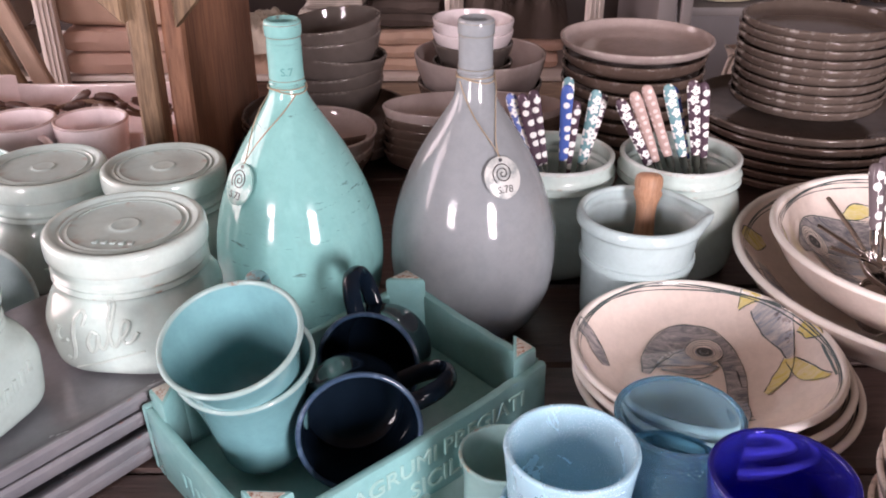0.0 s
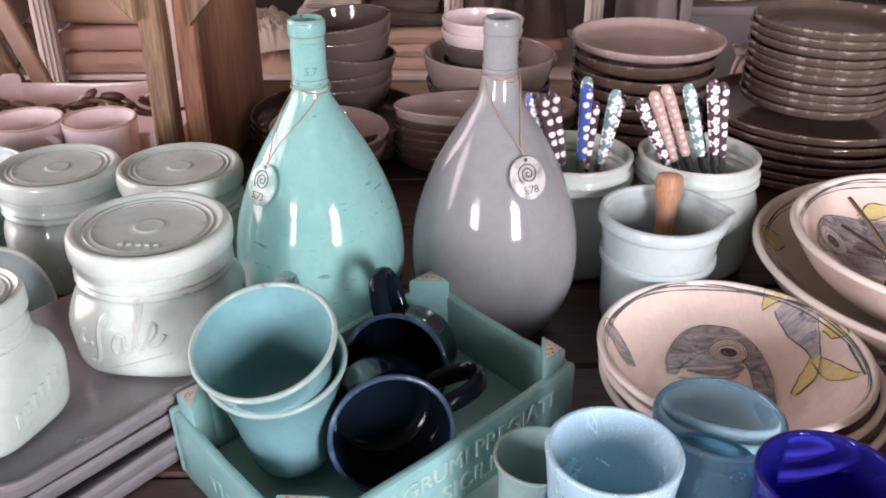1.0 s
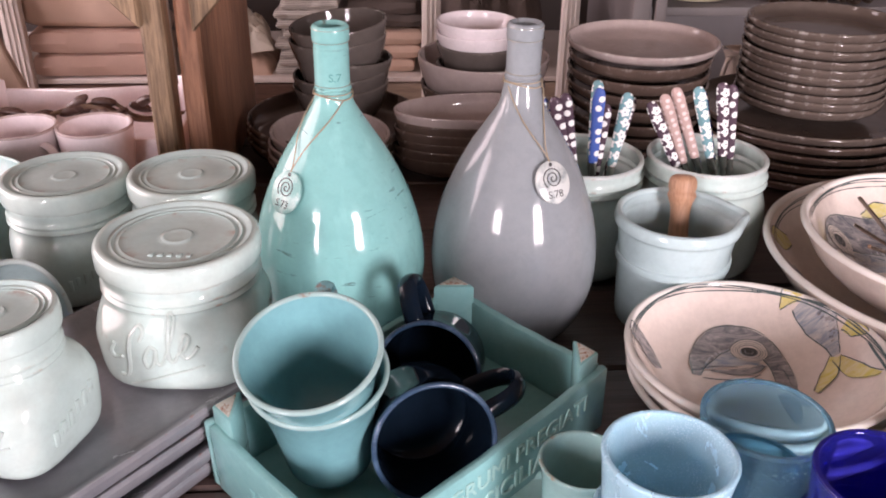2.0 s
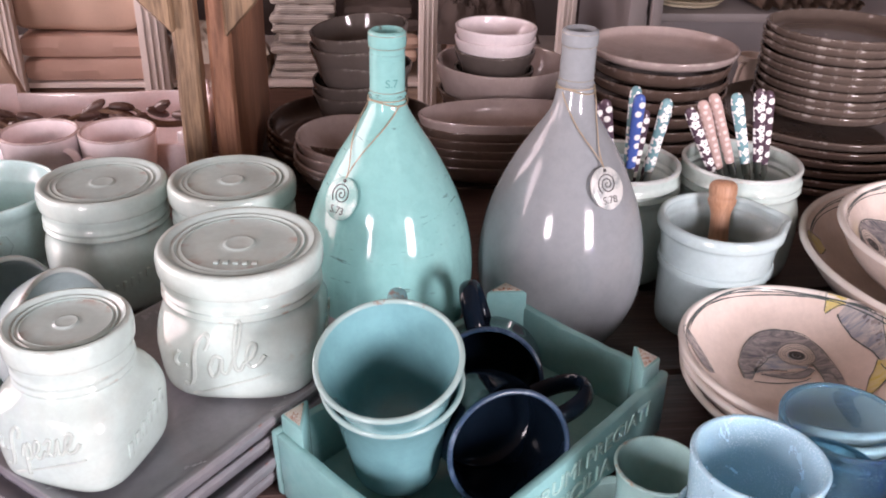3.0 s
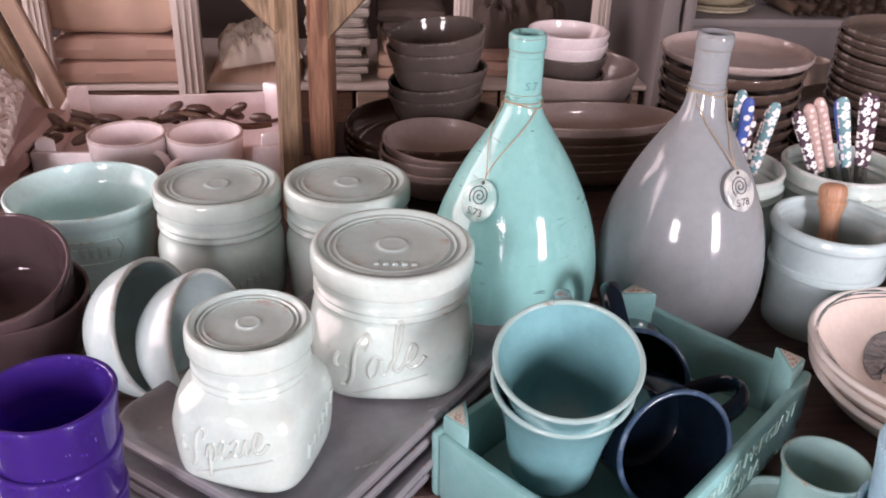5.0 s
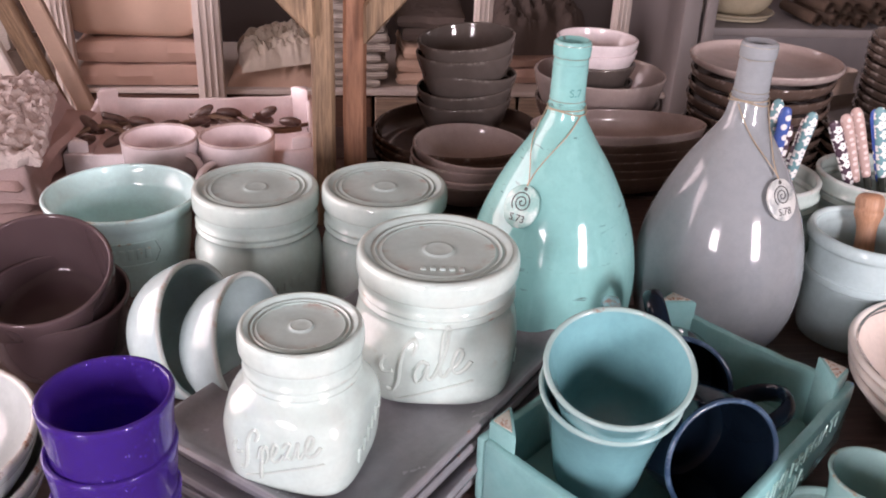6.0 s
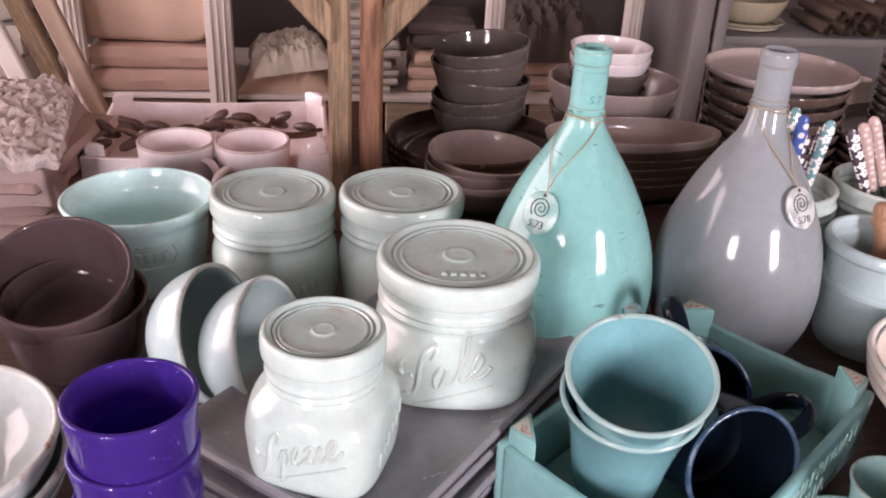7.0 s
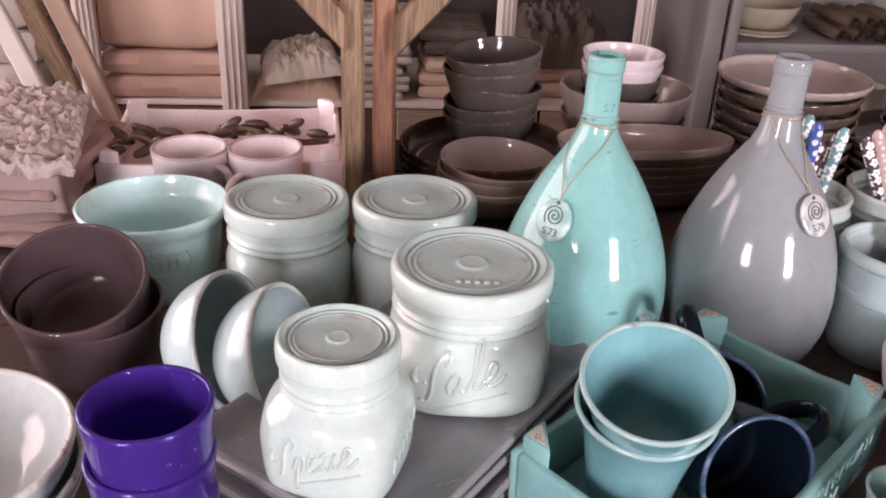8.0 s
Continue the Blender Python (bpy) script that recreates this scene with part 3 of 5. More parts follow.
part("side_panel", block(0.575, 0.625, -0.04, 0.52, -0.8, 1.6, 0.005), M_GPAINT, cup, "grey painted side panel")
part("side_panel", block(0.635, 0.665, -0.05, -0.01, -0.8, 1.6, 0.005), M_GPAINT, cup, "grey painted moulding")
part("shelf", block(-1.9, 0.574, 0.001, 0.519, -0.277, -0.262, 0.003), M_FRAME, cup, "white shelf board")
part("shelf", block(0.67, 1.9, 0.001, 0.399, -0.095, -0.070, 0.003), M_GPAINT, cup, "grey shelf board")
part("shelf", block(0.67, 1.9, 0.001, 0.399, -0.62, -0.595, 0.003), M_GPAINT, cup, "grey shelf board")
for i in range(6):
    # Left boards take the dark colour, painting shade beneath the shelf.
    part("board", rough_block(-1.9 + i * 0.41, -1.9 + i * 0.41 + 0.402, 0.002, 0.02, -0.8, -0.281, 0.002, 6, i), M_BOARD if i > 3 else M_SHADEBOARD, cup)


def folded(name, x, y, z, w, d, h, n, material, label, amp=0.004, seed=0, freq=14, group=""):
    hh = h / n
    for i in range(n):
        single(name, soft_cloth(w * (1 - 0.03 * ((i * 7 + seed) % 3)), d, hh, 2, amp, seed + i, freq, 44, 34), material,
               pose(x + 0.006 * math.sin(i * 2.1 + seed), y, z + i * hh * 0.94, 0, 0, 3 * math.sin(i * 1.7 + seed)), label, "cloth", group)


SH = -0.262
folded("linen_bolt", -0.89, CY + 0.15, SH, 0.36, 0.30, 0.135, 2, M_LINEN2, "folded rose-brown linen on the shelf", 0.003, 1)
folded("linen_bolt", -0.89, CY + 0.15, SH + 0.131, 0.36, 0.30, 0.24, 1, M_LINEN, "thick folded tan linen on the linen pile", 0.004, 4)
single("linen_cloth", crumpled(0.25, 0.27, 0.085, 7, 18), M_LINEN, pose(-0.535, CY + 0.16, SH), "slumped tan linen cloth on the white shelf", "cloth")
single("crumpled_cloth", crumpled(0.22, 0.25, 0.090, 8, 34), M_CREAMC, pose(-0.530, CY + 0.14, SH + 0.058, 0, -6, 8), "crumpled cream cloth heaped on folded linen", "cloth")
folded("striped_linen", -0.312, CY + 0.13, SH, 0.17, 0.22, 0.10, 4, M_STRIPE, "striped linen towels tied in a pile", 0.003, 11)
folded("striped_linen", -0.306, CY + 0.13, SH + 0.10, 0.17, 0.22, 0.14, 5, M_STRIPE, "striped linen towels tied in a pile", 0.006, 14)
folded("folded_linen", -0.095, CY + 0.16, SH, 0.20, 0.24, 0.12, 3, M_LINEN, "folded tan linens in the cupboard", 0.004, 17)
folded("folded_linen", -0.095, CY + 0.18, SH + 0.12, 0.20, 0.24, 0.08, 2, M_GREYC, "dark grey-brown folded wool in the cupboard", 0.006, 21)
folded("wool_throw", 0.22, CY + 0.20, SH, 0.26, 0.26, 0.10, 2, M_LINEN2, "rose-brown folded throw in the cupboard", 0.006, 23)
single("wool_throw", crumpled(0.30, 0.28, 0.17, 26, 24), M_GREYC, pose(0.21, CY + 0.20, SH + 0.090), "dark bunched wool throw in the cupboard", "cloth")
folded("pale_linen", -1.35, CY + 0.10, SH, 0.30, 0.3, 0.5, 5, M_STRIPE, "pale folded linens on the shelf", 0.006, 31)
for i in range(13):
    rr = 0.019 + 0.003 * math.sin(i * 2.7)
    sp = [((rr - 0.0011 * a) * math.cos(a), (rr - 0.0011 * a) * math.sin(a)) for a in np.linspace(0, 12, 50)]
    bm = bmesh.new()
    ends = [[bm.verts.new((x, y + 0.002 * noise.noise((x * 90, i, y * 90)), z)) for x, z in sp] for y in (-0.11, -0.04, 0.04, 0.11)]
    for a, b in zip(ends, ends[1:]):
        for q in range(len(sp) - 1):
            bm.faces.new((a[q], a[q + 1], b[q + 1], b[q]))
    lvl = i >= 7
    single("cloth_roll", bm, M_ROLL, pose(0.985 + (i - 7 * lvl) * 0.046 + 0.022 * lvl, CY + 0.12, -0.050 + 0.036 * lvl, 0, 0, 5 * math.sin(i * 1.9)), "rolled brown cloth on the grey shelf", "cloth roll", "rolled cloths")


# ---- linen heap by the post ----
for i in range(5):
    single("pink_linen", soft_cloth(0.24, 0.27, 0.018, 2, 0.005, 40 + i, 12, 40, 30), M_PINKC, pose(-0.800 + 0.008 * math.sin(i * 2), 1.10, i * 0.0150, 0, 0, 4 * math.sin(i)), "dusky pink folded linen in a pile on the table", "cloth", "pink linens")


def draped(w, d, top, drop, flare=0.25, seed=0, n=60):
    """A cloth lying on a pile and hanging down round it in soft folds."""
    bm = bmesh.new()
    grid = []
    for i in range(n + 1):
        row = []
        for j in range(n + 1):
            x, y = (2 * i / n - 1) * (w / 2 + drop), (2 * j / n - 1) * (d / 2 + drop)
            ox, oy = max(abs(x) - w / 2, 0), max(abs(y) - d / 2, 0)
            o = min(math.hypot(ox, oy), drop)
            k = o / drop
            fold = 0.0035 * k * math.sin((x + 1.7 * y) * 45 + seed) + 0.006 * noise.noise((x * 18, y * 18, seed))
            px_ = math.copysign(min(abs(x), w / 2) + ox * flare + fold, x)
            py_ = math.copysign(min(abs(y), d / 2) + oy * flare + fold, y)
            row.append(bm.verts.new((px_, py_, top - o * 0.92 + 0.006 * noise.noise((x * 14, y * 14, seed + 5)))))
        grid.append(row)
    for a, b in zip(grid, grid[1:]):
        for j in range(n):
            bm.faces.new((a[j], a[j + 1], b[j + 1], b[j]))
    return bm


single("draped_cloth", draped(0.200, 0.25, 0.104, 0.060, 0.35, 3), M_MAUVE, pose(-0.800, 1.10, 0, 0, 0, 6), "dusky mauve cloth draped over the linen pile", "cloth")
lace = soft_cloth(0.25, 0.26, 0.020, 2, 0.006, 55, 34, 90, 90)
for v in lace.verts:
    u = max(abs(v.co.x) / 0.105, abs(v.co.y) / 0.125)
    q = Vector((v.co.x, v.co.y, 0))
    v.co.z += 0.0065 * (0.4 + u) * noise.turbulence(q * 110, 3, True) - 0.02 * max(0, u - 0.75)
    v.co += Vector(noise.noise_vector(q * 95)) * 0.0055
single("lace_cloth", lace, M_LACE, pose(-0.808, 1.08, 0.106, 3, 5, 12), "cream ruffled lace cloth bunched on the linen pile", "cloth")
for i, (x, lean) in enumerate(((-0.785, 19.5), (-0.735, 19), (-0.690, 19))):
    single("leaning_frame", rough_block(-0.020, 0.020, -0.012, 0.012, 0, 1.5, 0.002, 6, 60 + i), (M_FRAME, M_POST2, M_LINEN)[i], pose(x, 1.9 + 0.03 * i, -0.78, 0, -lean, 0), "pale wooden slat leaning against the cupboard", "slat", "leaning slats")


# ---- pottery makers ----
def rings_lid(r, h, seg=64):
    p = [(0, h - 0.0006), (r * 0.13, h - 0.0006), (r * 0.17, h - 0.0002), (r * 0.20, h - 0.0012), (r * 0.26, h - 0.0014), (r * 0.66, h - 0.0014), (r * 0.69, h - 0.0002), (r * 0.72, h - 0.0011),
         (r * 0.75, h - 0.0011), (r * 0.775, h + 0.0002), (r * 0.80, h - 0.0008), (r * 0.83, h - 0.0004), (r * 0.865, h + 0.0012)]
    side = [(r * 0.925, h + 0.0020), (r * 0.965, h + 0.0014), (r * 0.992, h - 0.0012), (r, h - 0.0042), (r * 1.004, h * 0.55), (r * 1.0, h * 0.18), (r * 0.988, h * 0.03), (r * 0.95, -0.0005), (r * 0.8, -0.001)]
    return lathe([tuple(q) for q in glide(p, 2)] + [(r * 0.9, h + 0.0022)], seg), lathe([(r * 0.895, h + 0.0016)] + [tuple(q) for q in glide(side, 3)] + [(0, -0.001)], seg)


def jar_profile(r, h, neck):
    """Preserving jar: rounded foot, straight body, shoulder, twisted thread rings."""
    return [(r * 0.76, 0), (r * 0.90, h * 0.05), (r * 0.965, h * 0.16), (r * 0.995, h * 0.40), (r, h * 0.58), (r * 0.975, h * 0.68), (r * 0.9 * 0.5 + neck * 0.5, h * 0.755), (neck * 0.975, h * 0.80),
            (neck * 1.01, h * 0.825), (neck * 0.975, h * 0.86), (neck * 1.005, h * 0.89), (neck * 0.97, h * 0.93), (neck * 0.98, h)]


def preserving_jar(m, r, h, neck, lid_r, lid_h, label, word="", pen=0.0, power=2.0, wx=0.0, wz=0.0, slope=0.4, body=None, group="lidded jars", side=False, bars_at=None):
    j = thing("ceramic_jar", m, label, "jar", group)
    sq = (lambda z: 2 + (power - 2) * max(0.0, min(1.0, (h * 0.72 - z) / (h * 0.22)))) if power > 2 else None
    prof = vessel(jar_profile(r, h, neck), 0.005, 0.006)
    b = part("body", lathe(prof, 72, sq, 1.0, 0.004, r * 100), body or M_PALE, j)
    if lid_r:
        top, rim = rings_lid(lid_r, lid_h)
        lid = part("lid", rim, body or M_PALE, j, "", Matrix.Translation((0, 0, h + 0.0015)))
        part("lid_panel", top, M_LID, lid, "grey ringed lid top with reflected sky in its colour")
        if word == "Sale":
            for i in range(5):
                part("embossed_bar", block(-0.013 + i * 0.007, -0.009 + i * 0.007, -lid_r * 0.52, -lid_r * 0.44, lid_h - 0.0016, lid_h - 0.0002, 0.0004), M_LID, lid)

    else:
        part("worn_or_lit_rim", rim_ring(neck * 0.98, h, 0.005), M_RIMP, j, "worn paler rim")

    def surface(x, z):
        n = sq(z) if sq else 2
        a = -math.pi / 2 + x / r
        c, s = math.cos(a), math.sin(a)
        o = glide(jar_profile(r, h, neck), 6)
        rr = float(np.interp(z, [q[1] for q in o], [q[0] for q in o]))
        k = rr / (abs(c) ** n + abs(s) ** n) ** (1 / n)
        return Vector((c, s, 0)), k

    if word:
        bm, width = script(word, pen, pen * 0.045, slope, 0.74 if len(word) < 5 else 0.66)

        def onto(c):
            d, k = surface(c.x - width / 2 + wx, c.z + wz)
            return Vector((d.x * (k - c.y + 0.0002), d.y * (k - c.y + 0.0002), c.z + wz))
        part("raised_script", wrapped(bm, onto), M_SCRIPT, b)
    if bars_at is None and side:
        bars_at = r * math.pi / 2
    if bars_at is not None:
        bars = []
        for i in range(6):
            bars.append(block(-0.002, 0.002, -0.0012, 0.0012, -0.006 + 0.002 * (i % 2), 0.006, 0.0006))
            for v in bars[-1].verts:
                x, z = v.co.x + (i - 2.5) * 0.0075 + bars_at, v.co.z + h * 0.30 + i * 0.003
                d, k = surface(x, z)
                v.co = Vector((d.x * (k - v.co.y), d.y * (k - v.co.y), z))
        for q in bars:
            part("raised_bar", q, body or M_PALE, b)
    return j


def bowl_profile(r, h, foot=0.45, flare=1.0):
    return [(r * foot, 0), (r * foot * 1.02, h * 0.07), (r * (foot + 0.25), h * 0.20), (r * 0.86, h * 0.48), (r * 0.965, h * 0.80), (r * flare, h)]


def plate_profile(r, h=0.018):
    return [(r * 0.62, 0), (r * 0.68, h * 0.10), (r * 0.86, h * 0.26), (r * 0.965, h * 0.58), (r, h)]


def rim_ring(r, z, thick):
    """A thin skin over a pot's lip."""
    h = thick / 2
    k = h + 0.00025
    arc = [(r - h + k * math.cos(a), z + k * math.sin(a)) for a in np.linspace(-0.25, math.pi + 0.1, 10)]
    return lathe(arc + [(r - h, z - 0.0004), arc[0]], 64)


def handle(rx, rz, r, radius_at, z0, flat=1.7):
    """A pulled cup handle standing out along +x; radius_at(z) is the wall that it grows from."""
    pts = []
    for a in np.linspace(-math.pi / 2, math.pi / 2, 22):
        z = z0 + rz * math.sin(a)
        pts.append((radius_at(z) - 0.0012 + rx * max(0.0, math.cos(a)) ** 0.8, 0, z))
    return tube(pts, r, 10, flat, (0, 1, 0))


# ---- tray stack ----
def tray_bm(w, d, h=0.012, lip=0.006, rad=0.035):
    def ring(inset, z):
        out = []
        for cx, cy, a0 in ((1, 1, 0), (-1, 1, 90), (-1, -1, 180), (1, -1, 270)):
            for k in range(7):
                a = radians(a0 + 15 * k)
                rr = max(rad - inset, 0.002)
                out.append(((w / 2 - rad) * cx + rr * math.cos(a), (d / 2 - rad) * cy + rr * math.sin(a), z))
        return out
    bm = bmesh.new()
    rings = [[bm.verts.new(p) for p in ring(i, z)] for i, z in ((0.014, 0), (0.006, 0.002), (0.001, h * 0.7), (0, h), (0.0015, h + 0.0022), (0.005, h + 0.0020), (0.012, h - 0.002), (0.02, h - lip), (0.03, h - lip - 0.001))]
    for a, b in zip(rings, rings[1:]):
        for i in range(len(a)):
            j = (i + 1) % len(a)
            bm.faces.new((a[i], a[j], b[j], b[i]))
    bm.faces.new(rings[0][::-1])
    bm.faces.new(rings[-1])
    return bm


TR = (-0.298, 0.597)
def tray_edge(w, d, z, r=0.0016, inset=0.0028, rad=0.035):
    """The rounded lip that runs round a tray."""
    pts = []
    for cx, cy, a0 in ((1, 1, 0), (-1, 1, 90), (-1, -1, 180), (1, -1, 270)):
        for k in range(9):
            a = radians(a0 + 11.25 * k)
            pts.append(((w / 2 - rad) * cx + (rad - inset) * math.cos(a), (d / 2 - rad) * cy + (rad - inset) * math.sin(a), z))
    return tube(pts + pts[:1], r, 8)


for i in range(4):
    tray = thing("serving_tray", pose(TR[0] + 0.004 * math.sin(i * 2.3), TR[1] + 0.003 * math.cos(i * 1.9), 0.0170 * i, 0, 0, 52 + 1.2 * math.sin(i * 2)),
                 "slate-grey glazed rectangular tray with rounded corners in a stack", "tray", "stacked trays")
    part("base", tray_bm(0.30, 0.195, 0.0150), M_TRAY, tray)
    part("rim", tray_edge(0.30, 0.195, 0.0150 + 0.0012), M_RIMT, tray, "rim rubbed to red clay in places")
TOP = 0.0170 * 3 + 0.0150 - 0.0065

# ---- jars ----
preserving_jar(pose(-0.250, 0.622, TOP, 0, 0, -5), 0.0632, 0.0895, 0.0605, 0.0625, 0.0165, "large pale celadon lidded jar embossed Sale", "Sale", 0.036, 3.3, -0.006, 0.019, 0.36, side=True)
preserving_jar(pose(-0.348, 0.517, TOP, 0, 0, -19), 0.0470, 0.0910, 0.0390, 0.0410, 0.0145, "small squarish pale celadon lidded jar embossed Spezie", "Spezie", 0.027, 3.8, 0.000, 0.021, 0.42, side=True)
preserving_jar(pose(-0.411, 0.842, 0, 0, 0, 20), 0.0625, 0.105, 0.0600, 0.0620, 0.018, "pale celadon lidded jar with ringed lid", "", 0, 2.4, bars_at=0.006)
preserving_jar(pose(-0.284, 0.832, 0, 0, 0, 8), 0.0625, 0.110, 0.0600, 0.0620, 0.018, "pale celadon lidded jar with ringed lid", "", 0, 2.4, bars_at=0.006)
CJ1, CJ2 = (0.118, 0.872), (0.251, 0.870)
for x, y in (CJ1, CJ2):
    preserving_jar(pose(x, y, 0, 0, 0, 12), 0.066, 0.126, 0.0645, 0, 0, "open pale celadon jar holding cutlery", "", 0, 2.3, group="cutlery jars")


# ---- bottles ----
def bottle(m, material, neck_z, label, tag_mat, tag_angle, number, neck_text="", tag_z=0.176):
    b = thing("ceramic_bottle", m, label, "bottle", "big bottles")
    p = [(0.040, 0.0), (0.050, 0.004), (0.064, 0.022), (0.0735, 0.045), (0.0775, 0.072), (0.0765, 0.100), (0.0705, 0.130), (0.0595, 0.160), (0.0455, 0.188), (0.0305, 0.212), (0.0200, 0.229), (0.0162, neck_z), (0.0150, neck_z + 0.012),
         (0.0148, neck_z + 0.040), (0.0145, 0.282), (0.0147, 0.2855), (0.0155, 0.2875), (0.0157, 0.2900), (0.0157, 0.2955), (0.0150, 0.2985), (0.0132, 0.2998)]
    prof = [(0, 0.002), (0.034, 0.002), (0.036, 0)] + [tuple(q) for q in glide(p, 4)] + [(0.0108, 0.297), (0.0102, 0.28), (0.0102, 0.22), (0, 0.21)]
    part("body", lathe(prof, 80, None, 1, 0.003, 3), material, b)
    part("neck_ring", lathe([(0.0146, neck_z + 0.006), (0.0162, neck_z + 0.008), (0.0146, neck_z + 0.010), (0.0146, neck_z + 0.006)], 40), material, b)
    part("neck_line", lathe([(0.0150, neck_z + 0.0115), (0.0156, neck_z + 0.0119), (0.0150, neck_z + 0.0123), (0.0150, neck_z + 0.0115)], 40), M_LINE, b, "thin bare clay line")
    for z, r in ((0.2862, 0.0152), (0.2968, 0.0157)):
        part("lip_line", lathe([(r - 0.0006, z - 0.0006), (r + 0.0003, z), (r - 0.0006, z + 0.0006), (r - 0.0006, z - 0.0006)], 40), M_LINE, b, "thin bare clay line")
    # twine round the neck and down to the tag
    a = radians(tag_angle)
    o = glide(p, 4)
    rz = sorted((q[1], q[0]) for q in o)

    def skin(ang, z, off=0.0012):
        r = float(np.interp(z, [q[0] for q in rz], [q[1] for q in rz])) + off
        return (r * math.cos(ang), r * math.sin(ang), z)
    part("twine", tube([skin(t, neck_z + 0.003 + 0.002 * math.sin(t * 2)) for t in np.linspace(0, 2 * math.pi, 40)], 0.0006, 6), M_TWINE, b)
    part("twine", tube([skin(t + 0.3, neck_z + 0.0055) for t in np.linspace(0, 2 * math.pi, 40)], 0.0005, 6), M_TWINE, b)
    for side in (-1, 1):
        path = [skin(a + side * (1.35 * (1 - s) ** (2.0 + 0.35 * side) + 0.04 * math.sin(3 * s) * (1 - s)), neck_z + 0.002 + (tag_z + 0.0145 - neck_z) * s, 0.0012 + 0.0045 * s ** 4) for s in np.linspace(0, 1, 22)]
        part("twine", tube(path, 0.00055, 6), M_TWINE, b)
    r1, r0 = skin(a, tag_z + 0.016, 0), skin(a, tag_z - 0.016, 0)
    tilt = math.degrees(math.atan2(math.hypot(r0[0], r0[1]) - math.hypot(r1[0], r1[1]), 0.032))
    c = Vector(skin(a, tag_z, 0.0035))
    turn = Matrix.Translation(c) @ pose(0, 0, 0, 0, 0, tag_angle + 90) @ pose(0, 0, 0, 90 - tilt, 0, 0)
    tag = part("tag", lathe([(0, -0.0018), (0.0150, -0.0018), (0.0165, -0.0008), (0.0165, 0.0008), (0.0150, 0.0018), (0, 0.0018)], 40, None, 1.12), tag_mat, b, "round stamped clay tag", turn)
    spiral = tube([(0.00058 * t * math.cos(t), 0.0035 + 0.00058 * t * math.sin(t), 0.0019) for t in np.linspace(1.0, 16.5, 110)], 0.00055, 6)
    part("stamped_spiral", spiral, M_INK, tag)
    # Solid dark disc stands for the shade inside the hole; nothing is pierced.
    part("twine_hole_shade", lathe([(0, 0.0017), (0.0016, 0.0017), (0.0017, 0.0021), (0, 0.0021)], 14), M_INK, tag, "", pose(0, 0.0152, 0))
    part("stamped_number", wrapped(lettering(number, 0.0090, 0.0003, 0, 0), lambda q: Vector((q.x, q.y - 0.0105, q.z + 0.0018))), M_INK, tag)
    if neck_text:
        part("stamped_number", wrapped(lettering(neck_text, 0.0095, 0.0001, 0, 0), lambda q: Vector((0.0146 * math.sin(q.x / 0.0146), -(0.0153 + q.z) * math.cos(q.x / 0.0146), q.y + neck_z + 0.020))), M_STAMP, b, "", pose(0, 0, 0, 0, 0, 12))
    return b


bottle(pose(-0.134, 0.737, 0), M_TEAL, 0.238, "tall teal glazed bottle with a clay tag on twine", M_TAGT, -133, "S.73", "S.7", 0.169)
bottle(pose(0.028, 0.742, 0), M_LILAC, 0.246, "tall lilac-grey glazed bottle with a clay tag on twine", M_TAG, -66, "S.78")


# ---- ceramic crate ----
def wedge(x, y, dx, dy, z0, z1, bevel):
    """A three-cornered upright block: its square corner at x, y, its legs along dx and dy."""
    bm = bmesh.new()
    low, high = ([bm.verts.new((px_, py_, z)) for px_, py_ in ((x, y), (x + dx, y), (x, y + dy))] for z in (z0, z1))
    bm.faces.new(low)
    bm.faces.new(high)
    for i in range(3):
        bm.faces.new((low[i], low[(i + 1) % 3], high[(i + 1) % 3], high[i]))
    bmesh.ops.recalc_face_normals(bm, faces=bm.faces)
    bmesh.ops.bevel(bm, geom=bm.edges[:], offset=bevel, segments=2, affect="EDGES", profile=0.5)
    return bm


